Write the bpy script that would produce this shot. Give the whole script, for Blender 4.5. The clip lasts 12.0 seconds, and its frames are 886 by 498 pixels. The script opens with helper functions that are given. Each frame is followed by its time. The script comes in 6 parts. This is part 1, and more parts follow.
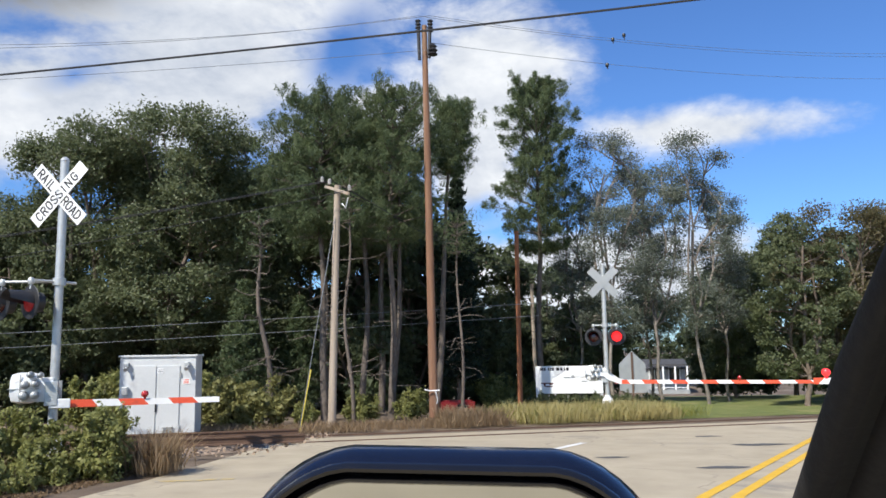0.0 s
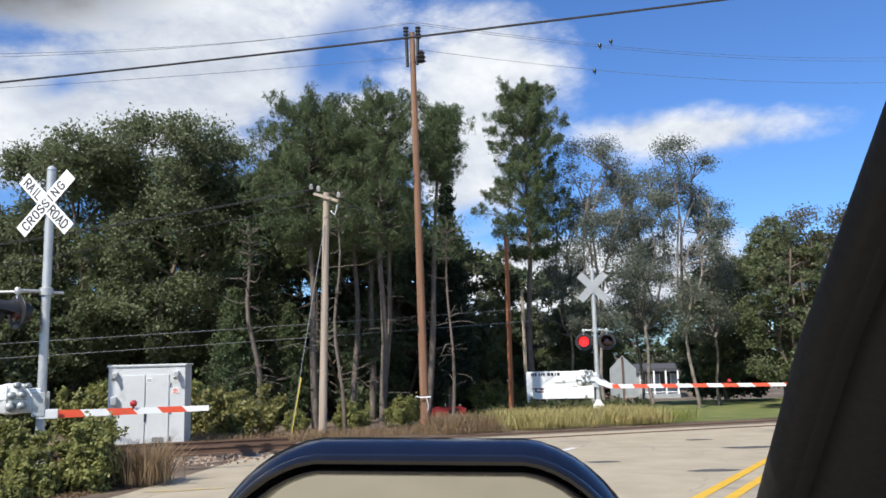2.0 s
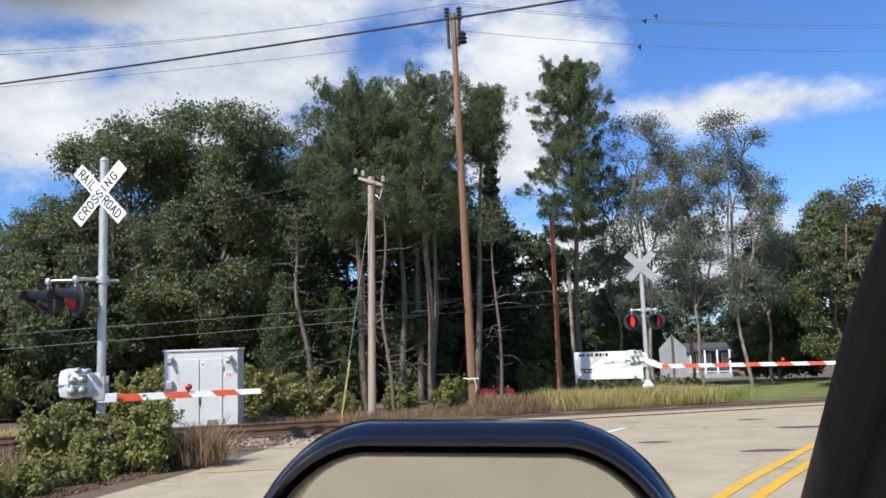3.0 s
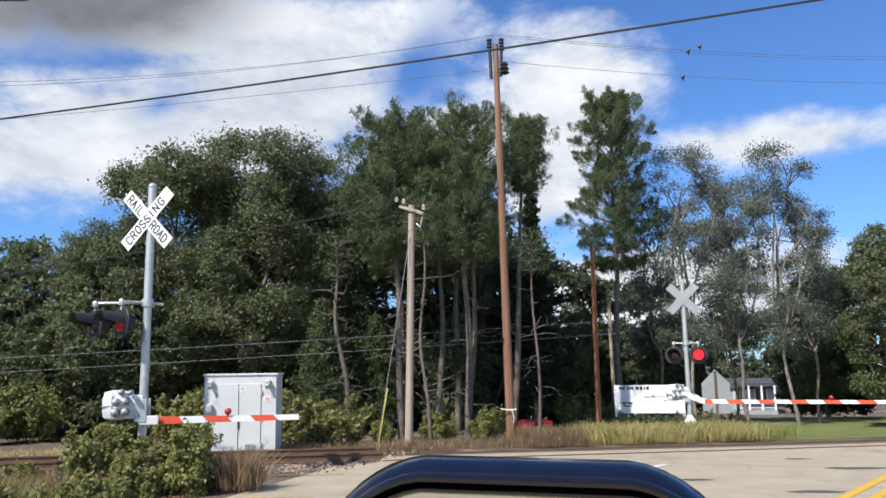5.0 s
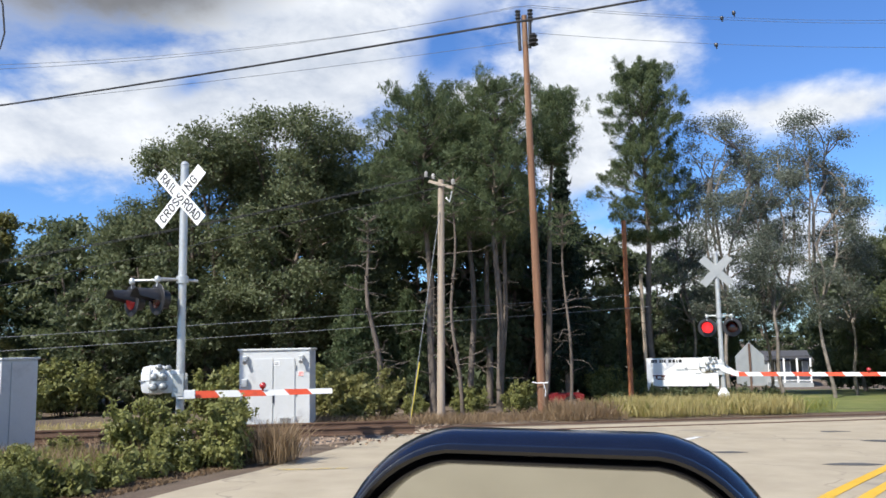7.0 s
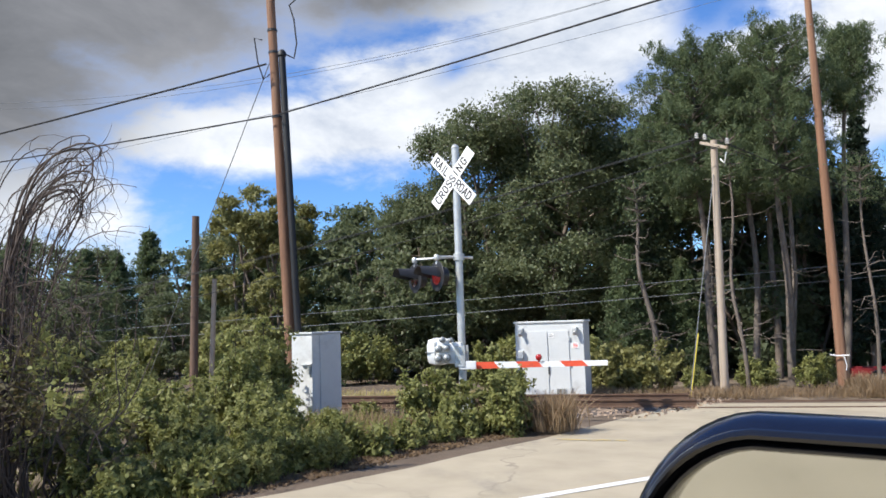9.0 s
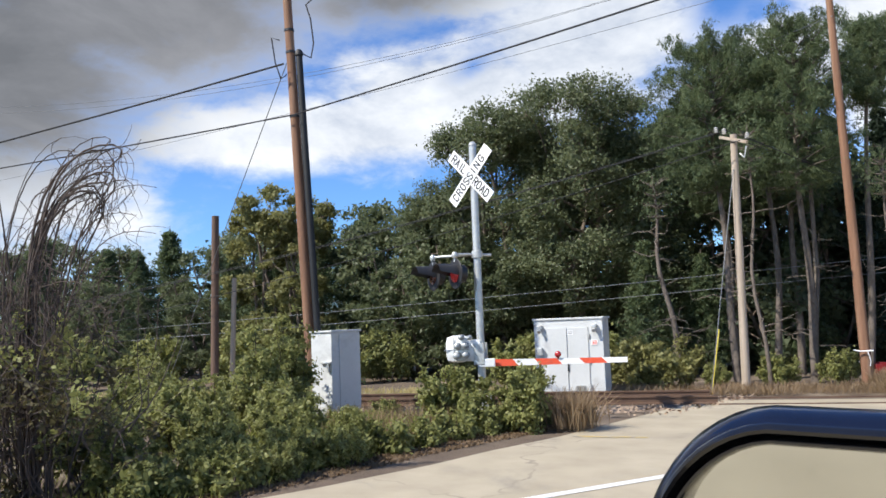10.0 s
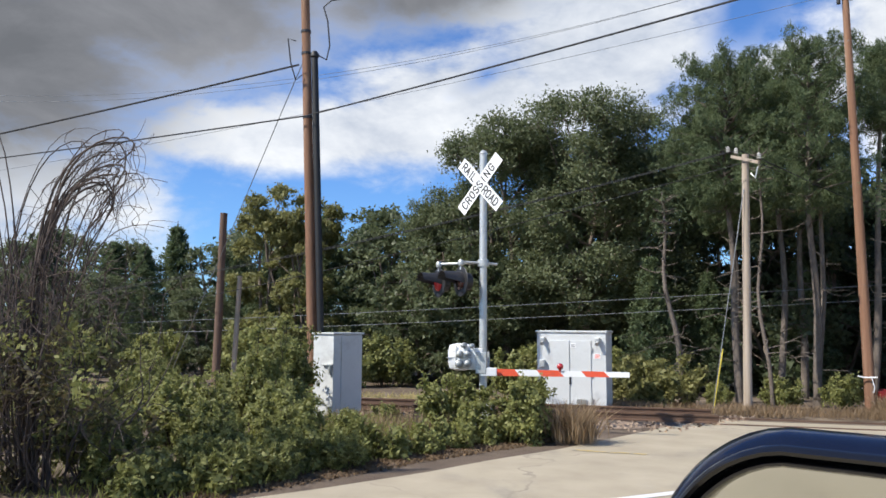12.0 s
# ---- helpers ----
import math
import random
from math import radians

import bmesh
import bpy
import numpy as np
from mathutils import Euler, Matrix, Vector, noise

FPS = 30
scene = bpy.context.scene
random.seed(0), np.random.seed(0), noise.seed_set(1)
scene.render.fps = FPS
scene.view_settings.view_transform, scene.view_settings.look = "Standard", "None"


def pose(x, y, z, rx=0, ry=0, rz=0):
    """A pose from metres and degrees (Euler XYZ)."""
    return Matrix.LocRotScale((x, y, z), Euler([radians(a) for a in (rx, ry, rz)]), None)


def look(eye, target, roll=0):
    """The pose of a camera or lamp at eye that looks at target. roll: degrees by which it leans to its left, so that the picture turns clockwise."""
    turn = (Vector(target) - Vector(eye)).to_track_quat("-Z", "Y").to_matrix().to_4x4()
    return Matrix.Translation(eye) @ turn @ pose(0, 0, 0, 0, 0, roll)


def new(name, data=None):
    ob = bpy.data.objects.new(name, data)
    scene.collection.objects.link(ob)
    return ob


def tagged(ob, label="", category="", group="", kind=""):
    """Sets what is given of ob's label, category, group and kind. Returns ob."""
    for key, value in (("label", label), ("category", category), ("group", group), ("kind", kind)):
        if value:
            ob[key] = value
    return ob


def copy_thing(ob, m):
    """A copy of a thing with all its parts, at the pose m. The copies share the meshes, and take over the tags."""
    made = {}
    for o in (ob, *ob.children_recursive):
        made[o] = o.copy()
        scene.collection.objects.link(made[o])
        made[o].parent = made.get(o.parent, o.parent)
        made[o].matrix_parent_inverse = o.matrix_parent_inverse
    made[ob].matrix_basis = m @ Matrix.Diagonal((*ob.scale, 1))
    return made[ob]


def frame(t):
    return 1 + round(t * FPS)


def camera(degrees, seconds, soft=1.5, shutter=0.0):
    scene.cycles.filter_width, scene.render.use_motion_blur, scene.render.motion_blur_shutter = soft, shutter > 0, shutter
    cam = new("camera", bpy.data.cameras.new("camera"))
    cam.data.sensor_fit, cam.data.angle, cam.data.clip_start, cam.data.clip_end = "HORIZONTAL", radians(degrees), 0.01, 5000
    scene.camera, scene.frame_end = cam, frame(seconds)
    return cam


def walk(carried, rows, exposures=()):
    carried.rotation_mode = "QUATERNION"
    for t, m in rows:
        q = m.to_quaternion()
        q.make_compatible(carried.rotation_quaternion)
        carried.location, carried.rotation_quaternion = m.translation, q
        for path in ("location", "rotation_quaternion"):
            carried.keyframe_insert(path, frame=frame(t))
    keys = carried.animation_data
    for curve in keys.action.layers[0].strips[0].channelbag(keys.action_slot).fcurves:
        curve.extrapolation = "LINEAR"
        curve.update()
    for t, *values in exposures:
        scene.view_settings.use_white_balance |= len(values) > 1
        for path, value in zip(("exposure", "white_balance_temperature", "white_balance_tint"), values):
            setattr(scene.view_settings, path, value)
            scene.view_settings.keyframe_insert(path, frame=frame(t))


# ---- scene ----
# ---------------------------------------------------------------- camera
cam = camera(59.26, 12.0, soft=1.6)
EYE = 1.65
# seconds; metres from the seat's eye point; Euler degrees
ROWS = [
    (0, 0.0017, 0, 0.0023, 97.41, 0.83, 0.11),
    (0.5, 0.003, 0, -0.002, 98.47, 0.19, -3),
    (1, 0.0041, 0, -0.0055, 99.28, 0.68, -4.65),
    (1.5, 0.01, 0, -0.0075, 98.21, 1.49, -3.11),
    (2, 0.0172, 0, -0.0094, 97.89, 1.43, -0.53),
    (2.5, 0.02, 0, -0.0095, 97.19, 1.8, 1.09),
    (3, 0.0219, 0, -0.0091, 96.68, 2.06, 2.92),
    (3.5, 0.0172, 0, -0.0074, 96.62, 1.86, 5.44),
    (3.7, 0.0165, 0, -0.007, 96.59, 1.95, 5.16),
    (5.3, 0.003, 0, -0.004, 99.07, 0.51, 5.9),
    (5.5, 0.0027, 0, -0.0043, 98.92, 0.55, 6.24),
    (6, 0.007, 0, -0.006, 98.35, 0.77, 6.49),
    (6.5, 0.0092, 0, -0.0084, 97.43, 1.25, 7.08),
    (7, 0.0085, 0, -0.0051, 97.02, 1.14, 7.92),
    (7.5, -0.0067, 0, 0.004, 96.35, 1.17, 14.89),
    (7.7, -0.007, 0, 0.004, 96.94, 0.97, 17.66),
    (9.3, -0.002, 0, 0.0005, 95.36, 2.04, 28.15),
    (9.5, -0.002, 0, 0, 95.46, 2.2, 28.09),
    (10, 0.001, 0, 0, 95.36, 2.17, 29.03),
    (10.5, -0.005, 0, 0, 94.75, 0.61, 30.85),
    (11, -0.006, 0, -0.001, 96.35, -0.27, 30.77),
    (11.5, -0.007, 0, -0.001, 96.84, -0.67, 28.77),
    (12, -0.008, 0, -0.001, 95.88, -0.41, 29.24),
]
walk(cam, [(t, pose(x, y, EYE + z, rx, ry, rz)) for t, x, y, z, rx, ry, rz in ROWS],
     [(0.0, 0.58), (3.7, 0.58), (5.5, 0.65), (7.5, 0.70), (9.3, 0.76), (10.2, 0.74), (11.2, 0.62), (12.0, 0.62)])

# ---------------------------------------------------------------- light
SUN_AZ, SUN_EL = 216.0, 46.0  # degrees clockwise from +y; above the horizon
sun_data = bpy.data.lights.new("sun", "SUN")
sun_data.energy, sun_data.angle, sun_data.color = 3.9, radians(0.6), (1.0, 0.95, 0.87)
sun = new("sun", sun_data)
sun_way = Vector((math.sin(radians(SUN_AZ)) * math.cos(radians(SUN_EL)), math.cos(radians(SUN_AZ)) * math.cos(radians(SUN_EL)), math.sin(radians(SUN_EL))))
sun.matrix_world = look(sun_way * 50, (0, 0, 0))


class Nodes:
    """A small writer of node trees."""

    def __init__(self, tree):
        self.tree = tree
        tree.nodes.clear()

    def add(self, kind):
        return self.tree.nodes.new(kind)

    def put(self, socket, value):
        if isinstance(value, bpy.types.NodeSocket):
            self.tree.links.new(value, socket)
        else:
            socket.default_value = value

    def math(self, op, a, b=0.0, c=0.0, clamp=False):
        n = self.add("ShaderNodeMath")
        n.operation, n.use_clamp = op, clamp
        for s, v in zip(n.inputs, (a, b, c)):
            self.put(s, v)
        return n.outputs[0]

    def noise(self, vector, scale, detail=4.0, rough=0.55, distort=0.0):
        n = self.add("ShaderNodeTexNoise")
        self.put(n.inputs["Vector"], vector)
        n.inputs["Scale"].default_value, n.inputs["Detail"].default_value = scale, detail
        n.inputs["Roughness"].default_value, n.inputs["Distortion"].default_value = rough, distort
        return n.outputs[0]

    def range(self, v, a, b, c=0.0, d=1.0, smooth=False):
        n = self.add("ShaderNodeMapRange")
        n.interpolation_type = "SMOOTHSTEP" if smooth else "LINEAR"
        for s, x in zip(n.inputs, (v, a, b, c, d)):
            self.put(s, x)
        return n.outputs[0]

    def mix(self, f, a, b, blend="MIX"):
        n = self.add("ShaderNodeMix")
        n.data_type, n.blend_type = "RGBA", blend
        self.put(n.inputs[0], f)
        for s, v in ((n.inputs[6], a), (n.inputs[7], b)):
            self.put(s, v if isinstance(v, bpy.types.NodeSocket) else (*v[:3], 1))
        return n.outputs[2]


def make_world():
    world = bpy.data.worlds.new("sky")
    world.use_nodes = True
    scene.world = world
    n = Nodes(world.node_tree)
    sky = n.add("ShaderNodeTexSky")
    sky.sky_type, sky.sun_disc = "NISHITA", False
    sky.sun_elevation, sky.sun_rotation = radians(SUN_EL), radians(SUN_AZ)
    sky.air_density, sky.dust_density, sky.ozone_density = 1.0, 0.35, 1.6
    way = n.add("ShaderNodeTexCoord").outputs["Generated"]
    xyz = n.add("ShaderNodeSeparateXYZ")
    n.put(xyz.inputs[0], way)
    x, y, z = xyz.outputs
    az = n.math("MULTIPLY", n.math("ARCTAN2", x, y), 57.2958)
    el = n.math("MULTIPLY", n.math("ARCSINE", z), 57.2958)
    scaled = n.add("ShaderNodeVectorMath")
    scaled.operation = "MULTIPLY"
    n.put(scaled.inputs[0], way)
    scaled.inputs[1].default_value = (1, 1, 1.9)
    big = n.noise(scaled.outputs[0], 5.0, 6, 0.6, 0.3)
    fine = n.noise(scaled.outputs[0], 13.0, 8, 0.62, 0.2)

    def bank(a, e, ra, re, tilt=0.0):
        """A soft-edged cloud bank round an azimuth and an elevation, in degrees."""
        da, de = n.math("SUBTRACT", az, a), n.math("SUBTRACT", el, e)
        de = n.math("SUBTRACT", de, n.math("MULTIPLY", da, tilt))
        da, de = n.math("DIVIDE", da, ra), n.math("DIVIDE", de, re)
        r = n.math("SQRT", n.math("ADD", n.math("MULTIPLY", da, da), n.math("MULTIPLY", de, de)))
        return n.math("SUBTRACT", 1.0, r)

    def most(values):
        out = values[0]
        for v in values[1:]:
            out = n.math("MAXIMUM", out, v)
        return out

    rough = n.math("ADD", n.math("MULTIPLY", n.math("SUBTRACT", big, 0.5), 1.7), n.math("MULTIPLY", n.math("SUBTRACT", fine, 0.5), 0.9))
    white = most([bank(-18, 20, 13, 9), bank(-28, 16.5, 14, 6.0, 0.1), bank(-33, 14.5, 15, 3.6, 0.05), bank(-43, 13.5, 12, 2.8), bank(4, 19, 7.5, 7), bank(2.5, 14, 4.5, 6), bank(-4, 16.8, 8, 3.0), bank(-22, 24, 20, 4), n.math("SUBTRACT", bank(18.5, 15.1, 14, 2.6, -0.06), 0.28), bank(12, 5.5, 16, 4.0), bank(-62, 9, 16, 8), bank(80, 12, 26, 7), bank(150, 25, 50, 12), bank(-140, 30, 40, 14)])
    cover = n.range(n.math("ADD", white, n.math("MULTIPLY", rough, 0.75)), -0.05, 0.55, 0, 1, True)
    gap = most([bank(-7.4, 21.5, 3.3, 3.0, 0.4), bank(-26, 18.5, 3.0, 1.4, 0.3), bank(3, 10.0, 2.4, 1.5)])
    cover = n.math("MULTIPLY", cover, n.range(n.math("ADD", gap, n.math("MULTIPLY", rough, 1.3)), -0.15, 0.95, 1, 0, True))
    dark = most([bank(-60, 17.5, 14, 10.0), bank(-53, 23.5, 20, 9.0, 0.05), bank(-31, 26.0, 13, 6.0, 0.1), bank(-80, 30, 30, 18)])
    shade = n.range(n.math("ADD", dark, n.math("MULTIPLY", rough, 0.55)), -0.15, 0.6, 0, 1, True)
    cover = n.math("MAXIMUM", cover, shade)
    lit = n.mix(n.range(n.math("ADD", n.math("MULTIPLY", big, 0.6), n.math("MULTIPLY", fine, 0.4)), 0.38, 0.62), (0.56, 0.62, 0.73), (0.95, 0.98, 1.02))
    grey = n.mix(n.range(big, 0.35, 0.7), (0.17, 0.18, 0.20), (0.30, 0.31, 0.34))
    cloud = n.mix(shade, lit, grey)
    sky_bg, cloud_bg = n.add("ShaderNodeBackground"), n.add("ShaderNodeBackground")
    n.put(sky_bg.inputs[0], n.mix(1.0, sky.outputs[0], (0.55, 0.85, 1.30), "MULTIPLY"))
    sky_bg.inputs[1].default_value = 0.087
    n.put(cloud_bg.inputs[0], cloud)
    cloud_bg.inputs[1].default_value = 0.67
    both = n.add("ShaderNodeMixShader")
    n.put(both.inputs[0], cover)
    n.put(both.inputs[1], sky_bg.outputs[0])
    n.put(both.inputs[2], cloud_bg.outputs[0])
    n.put(n.add("ShaderNodeOutputWorld").inputs[0], both.outputs[0])


make_world()


# ---------------------------------------------------------------- materials
def material(name, a, b, scale=6.0, rough=0.7, metal=0.0, bump=0.2, fine=60.0, stretch=(1, 1, 1), stain=None, stain_scale=1.2, stain_at=(0.5, 0.7), island=0.0, per_object=0.0, crack=None, emit=None, coat=0.0, dist=0.01, translucent=0.0, shine=0.5):
    m = bpy.data.materials.new(name)
    m.use_nodes = True
    n = Nodes(m.node_tree)
    coord = n.add("ShaderNodeTexCoord").outputs["Object"]
    st = n.add("ShaderNodeVectorMath")
    st.operation = "MULTIPLY"
    n.put(st.inputs[0], coord)
    st.inputs[1].default_value = stretch
    v = st.outputs[0]
    broad, grain = n.noise(v, scale, 5), n.noise(v, fine, 4, 0.6)
    f = n.math("ADD", n.math("MULTIPLY", broad, 0.65), n.math("MULTIPLY", grain, 0.35))
    f = n.range(f, 0.32, 0.68)
    if island:
        f = n.math("ADD", n.math("MULTIPLY", f, 1 - island), n.math("MULTIPLY", n.add("ShaderNodeNewGeometry").outputs["Random Per Island"], island))
    if per_object:
        f = n.math("ADD", n.math("MULTIPLY", f, 1 - per_object), n.math("MULTIPLY", n.add("ShaderNodeObjectInfo").outputs["Random"], per_object))
    col = n.mix(f, a, b)
    if stain:
        spots = n.range(n.noise(v, stain_scale, 6, 0.65, 0.4), stain_at[0], stain_at[1], 0, 1, True)
        col = n.mix(spots, col, stain)
    if crack:
        bend = n.add("ShaderNodeVectorMath")
        bend.operation = "ADD"
        n.put(bend.inputs[0], v)
        wob = n.add("ShaderNodeTexNoise")
        n.put(wob.inputs["Vector"], v)
        wob.inputs["Scale"].default_value, wob.inputs["Detail"].default_value = 1.3, 5
        n.put(bend.inputs[1], wob.outputs["Color"])
        cells = n.add("ShaderNodeTexVoronoi")
        cells.feature = "DISTANCE_TO_EDGE"
        n.put(cells.inputs["Vector"], bend.outputs[0])
        cells.inputs["Scale"].default_value = 0.23
        line = n.range(cells.outputs["Distance"], 0.002, 0.006, 0.40, 0.0)
        col = n.mix(n.math("MULTIPLY", line, n.range(broad, 0.4, 0.6)), col, crack)
    p = n.add("ShaderNodeBsdfPrincipled")
    n.put(p.inputs["Base Color"], col)
    n.put(p.inputs["Roughness"], n.range(grain, 0.2, 0.8, max(rough - 0.1, 0.02), min(rough + 0.1, 1)))
    p.inputs["Metallic"].default_value = metal
    p.inputs["Specular IOR Level"].default_value = shine
    p.inputs["Coat Weight"].default_value = coat
    if emit:
        p.inputs["Emission Color"].default_value, p.inputs["Emission Strength"].default_value = (*emit[0], 1), emit[1]
    if bump:
        bn = n.add("ShaderNodeBump")
        bn.inputs["Strength"].default_value, bn.inputs["Distance"].default_value = bump, dist
        n.put(bn.inputs["Height"], n.math("ADD", grain, broad))
        n.put(p.inputs["Normal"], bn.outputs[0])
    out = p.outputs[0]
    if translucent:
        tr, mx = n.add("ShaderNodeBsdfTranslucent"), n.add("ShaderNodeMixShader")
        n.put(tr.inputs[0], col)
        mx.inputs[0].default_value = translucent
        n.put(mx.inputs[1], out)
        n.put(mx.inputs[2], tr.outputs[0])
        out = mx.outputs[0]
    n.put(n.add("ShaderNodeOutputMaterial").inputs[0], out)
    return m


def leaf(name, a, b, rough=0.55):
    return material(name, a, b, 0.45, rough, bump=0, fine=2.2, island=0.45, translucent=0.45, shine=0.4)


